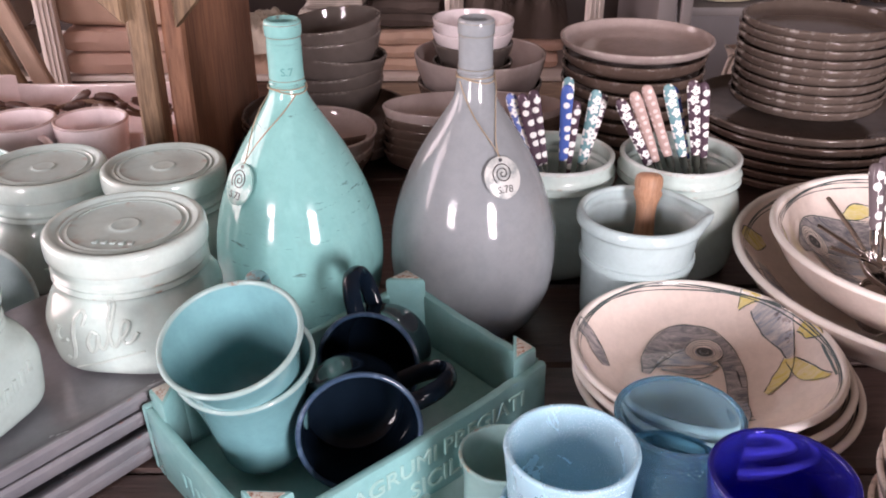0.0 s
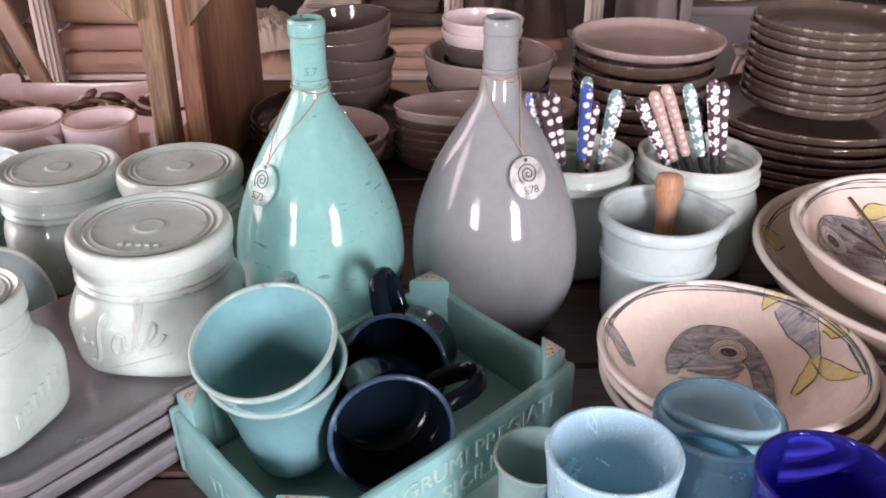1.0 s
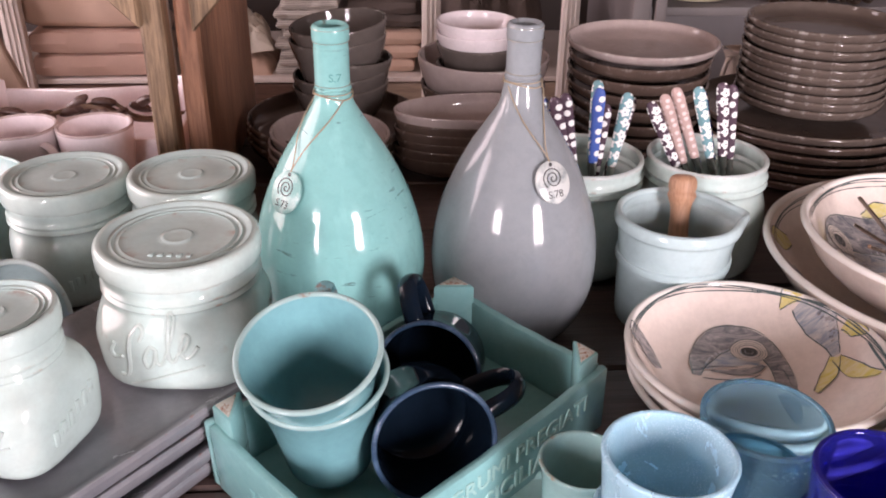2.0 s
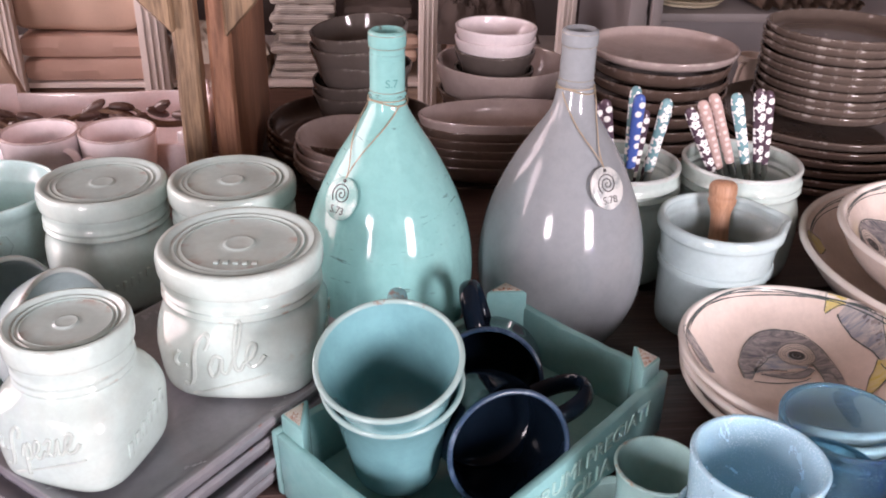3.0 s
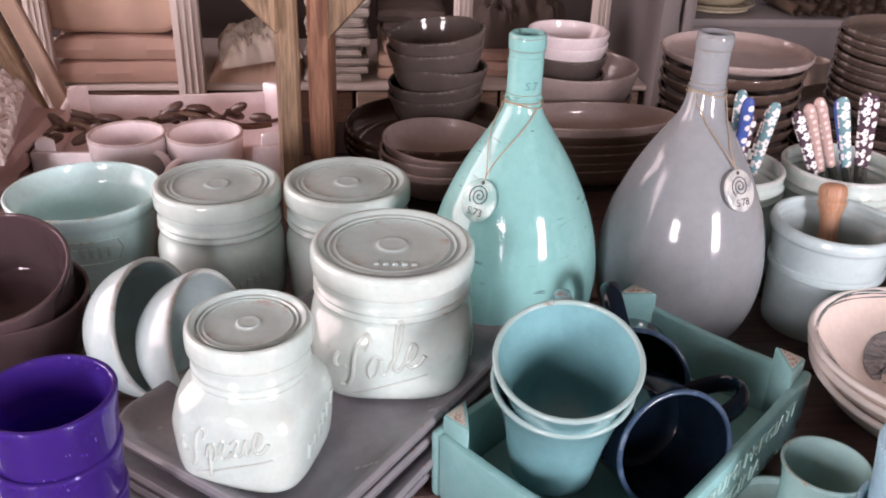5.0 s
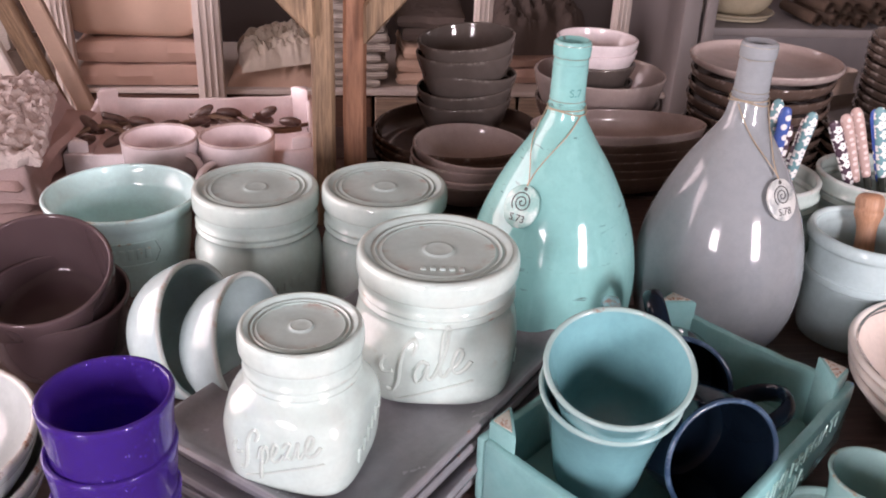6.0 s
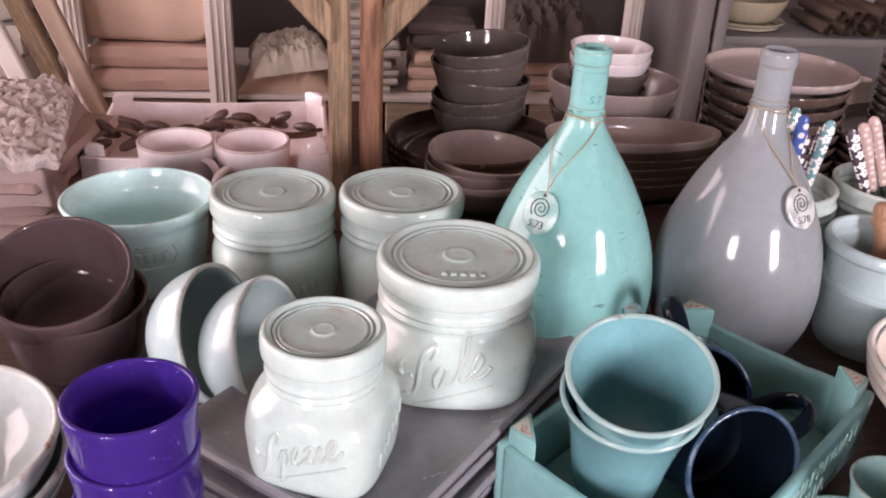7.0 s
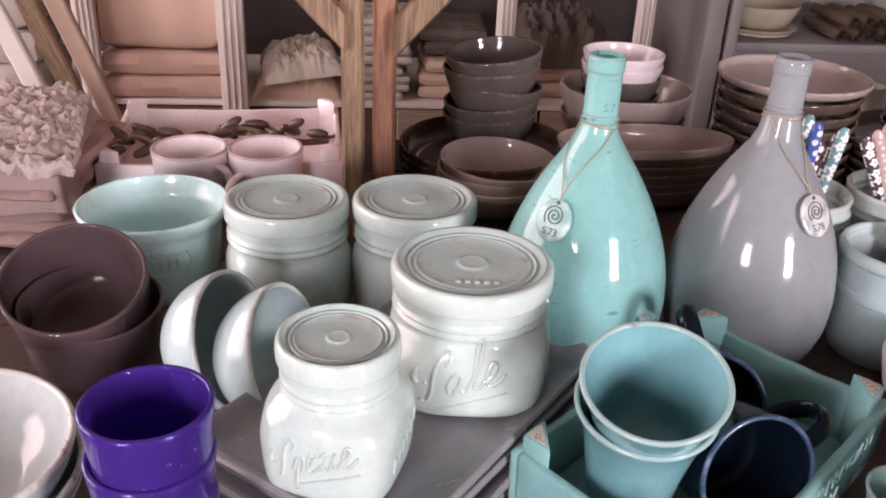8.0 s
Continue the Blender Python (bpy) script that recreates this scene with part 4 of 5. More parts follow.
def ceramic_crate(m, L, W, H, material, label, texts=True, post_mat=None):
    """L, W: half sizes to the outer faces; long sides face local +y and -y."""
    c = thing("ceramic_crate", m, label, "crate")
    t = 0.008
    part("base", block(-L + t, L - t, -W + t, W - t, 0.002, 0.010, 0.002), material, c)

    def wall(length, h, amp, seed):
        bm = block(-length, length, -t / 2, t / 2, 0, h, 0.0028, 2)
        bmesh.ops.subdivide_edges(bm, edges=[e for e in bm.edges if e.calc_length() > length], cuts=12, use_grid_fill=True)
        for v in bm.verts:
            s = v.co.x / length
            if v.co.z > h * 0.6:
                v.co.z -= 0.004 * (1 - s * s) + 0.0012 * noise.noise((s * 4 + seed, 0, 0))
            v.co.y += 0.0015 * noise.noise((s * 3 + seed, 1, 0))
        return bm
    for s in (1, -1):
        f = part("long_side", wall(L, H, 0.003, s * 3), material, c, "", pose(0, s * (W - t / 2), 0, 0, 0, 180 if s > 0 else 0))
        if texts:
            for body, size, z in (("AGRUMI PREGIATI", 0.0200, H * 0.66), ("SICILIA", 0.0215, H * 0.28)):
                bm = lettering(body, size, 0.0007)
                part("raised_letters", wrapped(bm, lambda q, z=z: Vector((q.x * 1.02 + 0.022, -t / 2 - 0.0002 - q.z, q.y + z))), M_RAISED, f, "paler raised letters")
    for s in (1, -1):
        f = part("short_side", wall(W - t, H, 0.003, s * 5), material, c, "", pose(s * (L - t / 2), 0, 0, 0, 0, 90 if s > 0 else -90))
        if texts:
            bars = [block(-0.03 + i * 0.011, -0.024 + i * 0.011, -t / 2 - 0.0008, -t / 2 + 0.001, H * 0.35, H * 0.35 + 0.012 + 0.004 * (i % 2), 0.0005) for i in range(6)]
            for q in bars:
                part("raised_bar", q, material, f)
    for sx in (1, -1):
        for sy in (1, -1):
            leg = 0.026
            ox, oy = sx * (L - 0.006), sy * (W - 0.006)
            part("corner_post", wedge(ox, oy, -sx * leg, -sy * leg, 0.010, H + 0.014, 0.0022), material, c)
            part("post_top", wedge(ox - sx * 0.0022, oy - sy * 0.0022, -sx * (leg - 0.0078), -sy * (leg - 0.0078), H + 0.0135, H + 0.0148, 0.0006), post_mat or M_SPECK, c, "speckled bare clay top")
    return c


CR = pose(-0.071, 0.552, 0.005, 2.4, -1.4, 0) @ pose(0, 0, 0, 0, 0, 41)
ceramic_crate(CR, 0.130, 0.086, 0.062, M_CRATE, "turquoise glazed ceramic fruit crate holding cups")


# ---- cups in the crate ----
def cup_thing(name, m, prof, thick, material, label, category, hr, group, hz=0.5, ang=0, rim=None):
    c = thing(name, m, label, category, group)
    part("body", lathe(vessel(prof, thick, 0.005, 3, 1.0, 0.0 if material is M_NAVY else prof[-1][1] * 0.3), 64, None, 1, 0.006, ang), material, c)
    if rim:
        # Worn clay on most cups; the navy mugs get a painted rim highlight.
        part("worn_or_lit_rim", rim_ring(*prof[-1], thick), rim, c, "navy rim painted lighter blue as a highlight" if rim is M_RIMN else "worn brownish rim")
    top = prof[-1][1]
    hb = handle(hr, top * (0.36 if material is M_NAVY else 0.27), 0.0046 if material is M_NAVY else 0.0036, lambda z: float(np.interp(z, [q[1] for q in prof], [q[0] for q in prof])), top * hz)
    part("handle", hb, material, c, "", pose(0, 0, 0, 0, 0, ang))
    return c


def upright_pose(top, axis, height, spin=0):
    """The pose of a thing whose rim centre is top and whose axis points along axis."""
    a = Vector(axis).normalized()
    q = Vector((0, 0, 1)).rotation_difference(a)
    return Matrix.Translation(Vector(top) - a * height) @ q.to_matrix().to_4x4() @ pose(0, 0, 0, 0, 0, spin)


CUP = [(0.031, 0), (0.033, 0.004), (0.036, 0.030), (0.0395, 0.055), (0.0442, 0.075), (0.0495, 0.090)]
AX = Vector((-0.10, -0.32, 0.94)).normalized()
TOPC = Vector((-0.142, 0.492, 0.147))
cup_thing("flared_cup", upright_pose(TOPC, AX, 0.090), CUP, 0.0035, M_CUP, "turquoise flared cup nested in another in the crate", "cup", 0.025, "turquoise cups", 0.70, 82, M_RIMC)
cup_thing("flared_cup", upright_pose(TOPC + Vector((0.003, 0.017, -0.030)) , AX + Vector((0.06, 0.12, 0)), 0.090), CUP, 0.0035, M_CUP, "turquoise flared cup standing in the crate", "cup", 0.025, "turquoise cups", 0.70, 82, M_RIMC)
MUG = [(0.034, 0), (0.037, 0.004), (0.0395, 0.020), (0.0400, 0.060), (0.0415, 0.080), (0.0430, 0.088)]
cup_thing("navy_mug", upright_pose((-0.0585, 0.489, 0.068), (0.18, -0.92, 0.26), 0.066), [(r * 1.05, z * 0.75) for r, z in MUG], 0.0035, M_NAVY, "glossy navy blue mug lying tilted in the crate", "mug", 0.036, "navy mugs", 0.50, 30, M_RIMN)
cup_thing("navy_mug", upright_pose((-0.060, 0.580, 0.062), (-0.22, -0.88, 0.30), 0.062), [(r, z * 0.705) for r, z in MUG], 0.0035, M_NAVY, "glossy navy blue mug lying tilted in the crate", "mug", 0.034, "navy mugs", 0.55, 96, M_RIMN)


# ---- painted fish bowls ----
def painted(prof_in, pts, widths, lift=0.0007, across=6, k=5):
    """A brush stroke of changing width, laid on the inside of a bowl."""
    zr = sorted(prof_in)
    spine = glide([(*p, w) for p, w in zip(pts, widths)], k)
    bm = bmesh.new()
    rows = []
    for i, (x, y, w) in enumerate(spine):
        a, b = spine[max(i - 1, 0)], spine[min(i + 1, len(spine) - 1)]
        d = np.array([b[0] - a[0], b[1] - a[1]])
        d = d / (np.linalg.norm(d) + 1e-9)
        row = []
        for j in range(across + 1):
            o = w * (2 * j / across - 1)
            q = (x - d[1] * o, y + d[0] * o)
            r = math.hypot(*q)
            rm = zr[-1][0] - 0.001
            if r > rm:
                q = (q[0] * rm / r, q[1] * rm / r)
                r = rm
            row.append(bm.verts.new((q[0], q[1], float(np.interp(r, [p[0] for p in zr], [p[1] for p in zr])) + lift)))
        rows.append(row)
    for a, b in zip(rows, rows[1:]):
        for j in range(across):
            bm.faces.new((a[j], a[j + 1], b[j + 1], b[j]))
    return bm


def edges_of(pts, widths, side):
    out = []
    sp = glide([(*p, w) for p, w in zip(pts, widths)], 3)
    for i, (x, y, w) in enumerate(sp):
        a, b = sp[max(i - 1, 0)], sp[min(i + 1, len(sp) - 1)]
        d = np.array([b[0] - a[0], b[1] - a[1]])
        d = d / (np.linalg.norm(d) + 1e-9)
        out.append((x - d[1] * w * side, y + d[0] * w * side))
    return out


def disc(cx, cy, r0, r1=0.0):
    n = 20
    return [(cx + (r0 + r1) / 2 * math.cos(2 * math.pi * i / n), cy + (r0 + r1) / 2 * 0.85 * math.sin(2 * math.pi * i / n)) for i in range(n + 1)], [(r0 - r1) / 2] * (n + 1)


def fish_bowl(m, r, h, label, strokes, eyes, group, thick=0.006, seed=0):
    b = thing("fish_bowl", m, label, "bowl", group)
    prof = vessel([(r * 0.42, 0), (r * 0.44, h * 0.06), (r * 0.66, h * 0.22), (r * 0.86, h * 0.55), (r * 0.96, h * 0.86), (r, h)], thick, 0.006)
    part("body", lathe(prof, 80), M_CREAM, b)
    part("lip", rim_ring(r, h, thick), M_LIP, b, "pale worn lip")
    top = max(range(len(prof)), key=lambda i: prof[i][1])
    inner = prof[top:]
    rng = random.Random(seed)
    for f in (0.935, 0.922, 0.942):
        pts = [(r * (f + 0.006 * math.sin(a * 5 + seed + f * 90)) * math.cos(a), r * (f + 0.006 * math.sin(a * 5 + seed + f * 90)) * math.sin(a)) for a in np.linspace(seed + f * 40, seed + f * 40 + 6.6, 70)]
        part("painted_rim_line", painted(inner, pts, [0.00015 + 0.0003 * rng.random() for _ in pts], 0.0013, 1, 3), M_PEN, b)
    for mat_, pts, ws, outline in strokes:
        part("painted_stroke", painted(inner, pts, ws), mat_, b)
        if outline:
            for s in (1, -1):
                e = [(x + rng.uniform(-1, 1) * 0.0006, y + rng.uniform(-1, 1) * 0.0006) for x, y in edges_of(pts, ws, s)]
                part("pen_line", painted(inner, e, [0.0002 + 0.0003 * rng.random() for _ in e], 0.0013, 1, 3), M_PEN, b)
    for cx, cy, er in eyes:
        for r0, r1, mt, lift in ((er * 1.55, er * 0.80, M_CREAM, 0.0014), (er * 1.60, er * 1.54, M_PEN, 0.0018), (er * 1.40, er * 1.35, M_PEN, 0.0018), (er * 1.18, er * 1.13, M_PEN, 0.0018), (er, er * 0.93, M_PEN, 0.0018), (er * 0.66, er * 0.40, M_INK, 0.0018), (er * 0.3, 0.0004, M_INK, 0.002)):
            p, w = disc(cx, cy, r0, r1)
            part("painted_eye", painted(inner, p, w, lift, 2, 2), mt, b)
    return b


FISH = [
    (M_FISH, [(-0.040, 0.020), (-0.030, 0.042), (-0.010, 0.062), (0.012, 0.066), (0.030, 0.054), (0.036, 0.024), (0.027, -0.018)], [0.003, 0.009, 0.012, 0.011, 0.010, 0.009, 0.008], True),
    (M_FISHL, [(-0.030, 0.030), (-0.012, 0.040), (0.008, 0.044), (0.022, 0.036)], [0.002, 0.010, 0.012, 0.006], False),
    (M_FISH, [(-0.026, 0.026), (-0.006, 0.022), (0.010, 0.023), (0.024, 0.031)], [0.001, 0.004, 0.004, 0.002], True),
    (M_FISHL, [(0.071, 0.077), (0.078, 0.056), (0.081, 0.036), (0.081, 0.022)], [0.011, 0.011, 0.006, 0.003], True),
    (M_FISH, [(0.078, 0.070), (0.084, 0.052), (0.083, 0.034)], [0.003, 0.004, 0.001], False),
    (M_YELLOW, [(0.080, 0.021), (0.069, 0.006), (0.053, -0.009)], [0.004, 0.006, 0.002], True),
    (M_YELLOW, [(0.080, 0.019), (0.086, -0.004), (0.094, -0.024)], [0.004, 0.006, 0.001], True),
    (M_YELLOW, [(0.052, 0.080), (0.060, 0.084), (0.069, 0.078)], [0.001, 0.006, 0.002], True),
    (M_YELLOW, [(0.092, 0.040), (0.097, 0.030), (0.102, 0.019)], [0.003, 0.004, 0.001], True),
    (M_FISH, [(-0.101, 0.030), (-0.088, 0.036), (-0.076, 0.016)], [0.003, 0.009, 0.004], True),
    (M_FISHL, [(0.027, -0.018), (0.026, -0.034), (0.022, -0.050)], [0.008, 0.007, 0.002], True),
    *[(M_PEN, [(0.019, -0.020 - 0.0045 * i), (0.027, -0.021 - 0.0045 * i), (0.034, -0.020 - 0.0045 * i)], [0.0004, 0.0005, 0.0004], False) for i in range(6)],
    *[(M_PEN, [(0.073 + 0.002 * i, 0.066 - 0.007 * i), (0.079 + 0.001 * i, 0.064 - 0.007 * i)], [0.0004, 0.0004], False) for i in range(5)],
    (M_PEN, [(-0.036, 0.016), (-0.018, 0.012), (0.004, 0.013), (0.016, 0.018)], [0.0006, 0.0008, 0.0007, 0.0004], False),
    (M_PEN, [(-0.034, 0.030), (-0.016, 0.032), (0.0, 0.030)], [0.0004, 0.0006, 0.0003], False),
    (M_PEN, [(0.030, 0.046), (0.038, 0.026), (0.036, 0.0)], [0.0004, 0.0007, 0.0004], False),
    (M_PEN, [(0.100, 0.012), (0.099, -0.010), (0.096, -0.030)], [0.0007, 0.0007, 0.0007], False),
]
for i in range(3):
    k = 2 - i
    fish_bowl(pose(0.214 + 0.004 * k, 0.597 - 0.003 * k, 0.0098 * (2 - k), 1.5 * (k == 2), 0, -8 * k), 0.1095 + 0.0028 * k, 0.046, "cream bowl painted with grey and yellow fish, stacked", FISH if k == 0 else [], [(0.017, 0.050, 0.0105)] if k == 0 else [], "fish bowls", 0.006, i)
BIG = [
    (M_FISH, [(-0.098, 0.060), (-0.080, 0.082), (-0.050, 0.092), (-0.010, 0.094), (0.04, 0.09)], [0.004, 0.014, 0.018, 0.020, 0.02], True),
    (M_FISH, [(-0.084, 0.068), (-0.066, 0.056), (-0.050, 0.030), (-0.040, 0.0)], [0.003, 0.008, 0.010, 0.004], True),
    (M_YELLOW, [(-0.040, 0.114), (-0.022, 0.121), (-0.004, 0.123)], [0.001, 0.006, 0.003], True),
    (M_FISHL, [(-0.066, 0.064), (-0.040, 0.062), (-0.010, 0.066), (0.03, 0.064)], [0.006, 0.016, 0.020, 0.02], False),
    (M_YELLOW, [(-0.128, 0.050), (-0.120, 0.040), (-0.112, 0.034)], [0.001, 0.003, 0.001], True),
    (M_PEN, [(-0.060, 0.074), (-0.030, 0.070), (0.0, 0.074)], [0.0005, 0.0005, 0.0005], False),
]
PLAT = [
    (M_FISH, [(-0.172, 0.040), (-0.162, 0.010), (-0.142, -0.036), (-0.108, -0.084), (-0.060, -0.122), (0.0, -0.142)], [0.006, 0.014, 0.020, 0.024, 0.024, 0.020], True),
    (M_FISHL, [(-0.150, 0.052), (-0.136, 0.010), (-0.112, -0.034), (-0.078, -0.072)], [0.006, 0.012, 0.012, 0.008], True),
    (M_PEN, [(-0.166, 0.034), (-0.150, 0.040), (-0.146, 0.020), (-0.158, 0.004)], [0.0006, 0.0006, 0.0006, 0.0006], False),
    (M_YELLOW, [(-0.170, 0.062), (-0.156, 0.076), (-0.136, 0.092)], [0.002, 0.009, 0.004], True),
]
fish_bowl(pose(0.472, 0.728, 0.0), 0.192, 0.075, "large cream platter painted with grey and yellow fish", PLAT, [], "fish bowls", 0.007, 7)
fish_bowl(pose(0.460, 0.7255, 0.026), 0.150, 0.073, "large cream fish-painted bowl holding spoons, set in a platter", BIG, [(-0.079, 0.077, 0.0095)], "fish bowls", 0.007, 8)


# ---- cutlery ----
def cutlery(name, top, foot, material, label, length=0.098, w=0.0062, group="patterned cutlery", steel=0.06, spoon=False):
    a, f = Vector(top), Vector(foot)
    d = (a - f).normalized()
    x = Vector((1, -0.25, 0))
    x = (x - d * x.dot(d)).normalized()
    y = d.cross(x)
    m = Matrix((x, y, d)).transposed().to_4x4()
    m.translation = a
    t = thing(name, m, label, "cutlery", group)
    n = [0.0, 0.02, 0.06, 0.15, 0.4, 0.75, 0.97, 1.0]
    pts = [(0, 0, -length * s) for s in n]
    sh = [0.30, 0.72, 0.95, 1.08, 1.0, 0.88, 0.80, 0.70]
    part("grip", tube(pts, w, 14, 0.6, (0, 1, 0), lambda s: sh[round(s * 7)]), material, t)
    part("ferrule", tube([(0, 0, -length - 0.0005), (0, 0, -length - 0.014)], w * 0.72, 12, 0.62, (0, 1, 0)), M_STEEL, t, "polished steel collar")
    if spoon:
        part("stem", tube([(0, 0, -length - 0.0145), (0, 0.002, -length - 0.03), (0, 0, -length - steel)], 0.0026, 8, 0.7, (0, 1, 0)), M_STEEL, t)
        bowl = lathe(vessel([(0.003, 0), (0.010, 0.002), (0.016, 0.0055), (0.0185, 0.010)], 0.0014, 0.0014), 32, None, 1.45)
        part("spoon_bowl", bowl, M_STEEL, t, "", Matrix.Translation((0, 0.004, -length - steel - 0.024)) @ pose(0, 0, 0, 70, 0, 0))
    else:
        part("stem", tube([(0, 0, -length - 0.0145), (0, 0, -length - steel)], 0.003, 8, 0.6, (0, 1, 0)), M_STEEL, t)
    return t


D_PLUM = dotted("plum_handle_flowers", (0.085, 0.055, 0.075), scale=85, size=0.40, petals=5)
D_PLUMD = dotted("plum_handle_dots", (0.085, 0.055, 0.075), scale=82, size=0.28)
D_PINK = dotted("rose_handle_dots", (0.46, 0.33, 0.30), (0.68, 0.56, 0.54), scale=130, size=0.28)
D_TEAL = dotted("teal_handle_flowers", (0.16, 0.32, 0.35), scale=85, size=0.40, petals=5)
D_BLUE = dotted("blue_handle_dots", (0.07, 0.13, 0.42), scale=82, size=0.27)
D_BLUEF = dotted("blue_handle_flowers", (0.12, 0.17, 0.42), scale=85, size=0.40, petals=5)
D_GREYD = dotted("grey_handle_dots", (0.13, 0.105, 0.115), scale=80, size=0.30)
for tx, tz, fx, mt, nm, dy in ((0.178, 0.190, 0.216, D_PLUM, "plum plastic handle with white flowers", 0), (0.193, 0.196, 0.225, D_PINK, "dusty rose plastic handle with pale dots", 0.006), (0.206, 0.201, 0.240, D_PINK, "dusty rose plastic handle with pale dots", 0.012),
                               (0.226, 0.205, 0.254, D_TEAL, "teal plastic handle with white flowers", 0.002), (0.250, 0.210, 0.266, D_PLUM, "plum plastic handle with white flowers", 0.0), (0.2625, 0.206, 0.274, D_PLUMD, "plum plastic handle with white dots", 0.006), (0.236, 0.196, 0.258, D_BLUE, "blue plastic handle with white dots", 0.024),
                               (0.125, 0.205, 0.126, D_BLUE, "blue plastic handle with white dots", 0), (0.136, 0.185, 0.131, D_PLUMD, "plum plastic handle with white dots", 0.01), (0.155, 0.200, 0.146, D_TEAL, "teal plastic handle with white flowers", 0), (0.168, 0.186, 0.150, D_PLUM, "plum plastic handle with white flowers", 0.03),
                               (0.079, 0.196, 0.100, D_PLUMD, "plum plastic handle with white dots", 0), (0.091, 0.198, 0.106, D_PLUMD, "plum plastic handle with white dots", 0.006), (0.068, 0.192, 0.095, D_BLUEF, "blue plastic handle with white flowers", 0.012), (0.130, 0.204, 0.128, D_TEAL, "teal plastic handle with white dots", 0.03)):
    cutlery("cutlery_piece", (tx, 0.858 + dy, tz), (fx, 0.862 + dy * 0.5, 0.118), mt, nm + " standing in a jar", 0.082)
for i, (tx, ty) in enumerate(((0.381, 0.72), (0.396, 0.735))):
    cutlery("spoon", (tx, ty, 0.178), (tx + 0.007, ty - 0.02, 0.10), D_GREYD, "steel spoon with grey dotted handle in a fish bowl", 0.060, 0.0062, "spoons", 0.05, True)
for i, (sx, sy, a) in enumerate(((0.385, 0.682, 20), (0.405, 0.668, 60), (0.420, 0.69, 100))):
    s = thing("spoon", pose(sx, sy, 0.083 - 0.006 * i, 18, 10, a), "polished steel spoon lying in a fish bowl", "spoon", "spoons")
    part("spoon_bowl", lathe(vessel([(0.003, 0), (0.010, 0.002), (0.016, 0.0055), (0.0185, 0.010)], 0.0014, 0.0014), 32, None, 1.4), M_STEEL, s)
    part("stem", tube([(0, 0.024, 0.009), (0, 0.05, 0.013), (0, 0.09, 0.016)], 0.0026, 8, 0.7), M_STEEL, s)


# ---- mortar and pestle ----
mortar = thing("mortar", pose(0.188, 0.757, 0), "pale blue glazed mortar with pouring lip", "mortar")
mp = vessel([(0.047, 0), (0.0500, 0.004), (0.0515, 0.030), (0.0525, 0.064), (0.0540, 0.066), (0.0545, 0.071), (0.0535, 0.074), (0.0550, 0.090), (0.0565, 0.101), (0.0600, 0.104), (0.0605, 0.109), (0.0595, 0.112)], 0.007, 0.012, 3)
mb = lathe(mp, 80, None, 1, 0.004, 2)
for v in mb.verts:
    a = math.atan2(v.co.y, v.co.x)
    w = max(0.0, (v.co.z - 0.086) / 0.026) * math.exp(-(a / 0.24) ** 2)
    v.co += Vector((0.010 * w, 0, -0.002 * w))
part("body", mb, M_PALEB, mortar)
part("band", lathe([(0.0530, 0.0640), (0.0552, 0.0655), (0.0558, 0.0690), (0.0552, 0.0725), (0.0530, 0.0740), (0.0530, 0.0640)], 72), M_PALEB, mortar, "raised band round the body")
pe = [(0, 0), (0.010, 0.0005), (0.0145, 0.006), (0.0155, 0.018), (0.0125, 0.030), (0.0118, 0.031), (0.0122, 0.033), (0.0108, 0.034), (0.0112, 0.036), (0.0105, 0.050), (0.0095, 0.072), (0.0100, 0.086), (0.0125, 0.094), (0.0142, 0.099), (0.0128, 0.103), (0.0138, 0.107), (0.0130, 0.115), (0.008, 0.119), (0, 0.1195)]
single("pestle", lathe([tuple(q) for q in glide(pe, 3)], 32), M_PESTLE, upright_pose((0.203, 0.800, 0.135), (0.07, 0.34, 1), 0.1195), "turned pale beech pestle leaning in the mortar", "pestle")


# ---- glasses ----
def tumbler(x, y, top, r, material, label, group, n=2, h=0.085, step=0.042, tilt=(0, 0), mark=False):
    for i in range(n):
        z = top - h - (n - 1 - i) * step
        g = thing("glass_tumbler", pose(x + 0.0015 * i, y, z, tilt[0] if i == n - 1 else 0, tilt[1] if i == n - 1 else 0, 40 * i), label, "glass", group)
        prof = vessel([(r * 0.80, 0), (r * 0.86, 0.003), (r * 0.885, h * 0.3), (r * 0.94, h * 0.7), (r, h)], 0.0036, 0.008)
        part("body", lathe(prof, 64, None, 1, 0.01, i + x * 10), material, g)
        part("rim", rim_ring(r, h, 0.0036), material, g, "thick rounded glass rim")
        if mark and i == n - 1:
            for q in range(5):
                part("printed_bar", block(-0.012 + q * 0.005, -0.0085 + q * 0.005, -0.002, 0.002 - 0.001 * (q % 2), 0.0083, 0.0086, 0), M_INK, g)


tumbler(0.075, 0.407, 0.125, 0.0405, M_GL1, "pale blue bubbled glass tumbler in a short stack", "blue tumblers", 2, 0.075, 0.0495, mark=True)
tumbler(0.148, 0.442, 0.121, 0.0410, M_GL2, "sky blue bubbled glass tumbler in a short stack", "blue tumblers", 2, 0.075, 0.0455)
tumbler(0.184, 0.366, 0.140, 0.0400, M_COBALT, "cobalt blue glass tumbler in a short stack", "blue tumblers", 2)
tumbler(-0.459, 0.455, 0.160, 0.0385, M_VIOLET, "violet glass tumbler in a short stack", "violet tumblers", 3, 0.080, 0.036)

# espresso cup and saucer
single("saucer", lathe(vessel(plate_profile(0.048, 0.010), 0.004, 0.004), 56), M_AQUA, pose(0.030, 0.474, 0), "small aqua glazed saucer under the cup", "saucer")
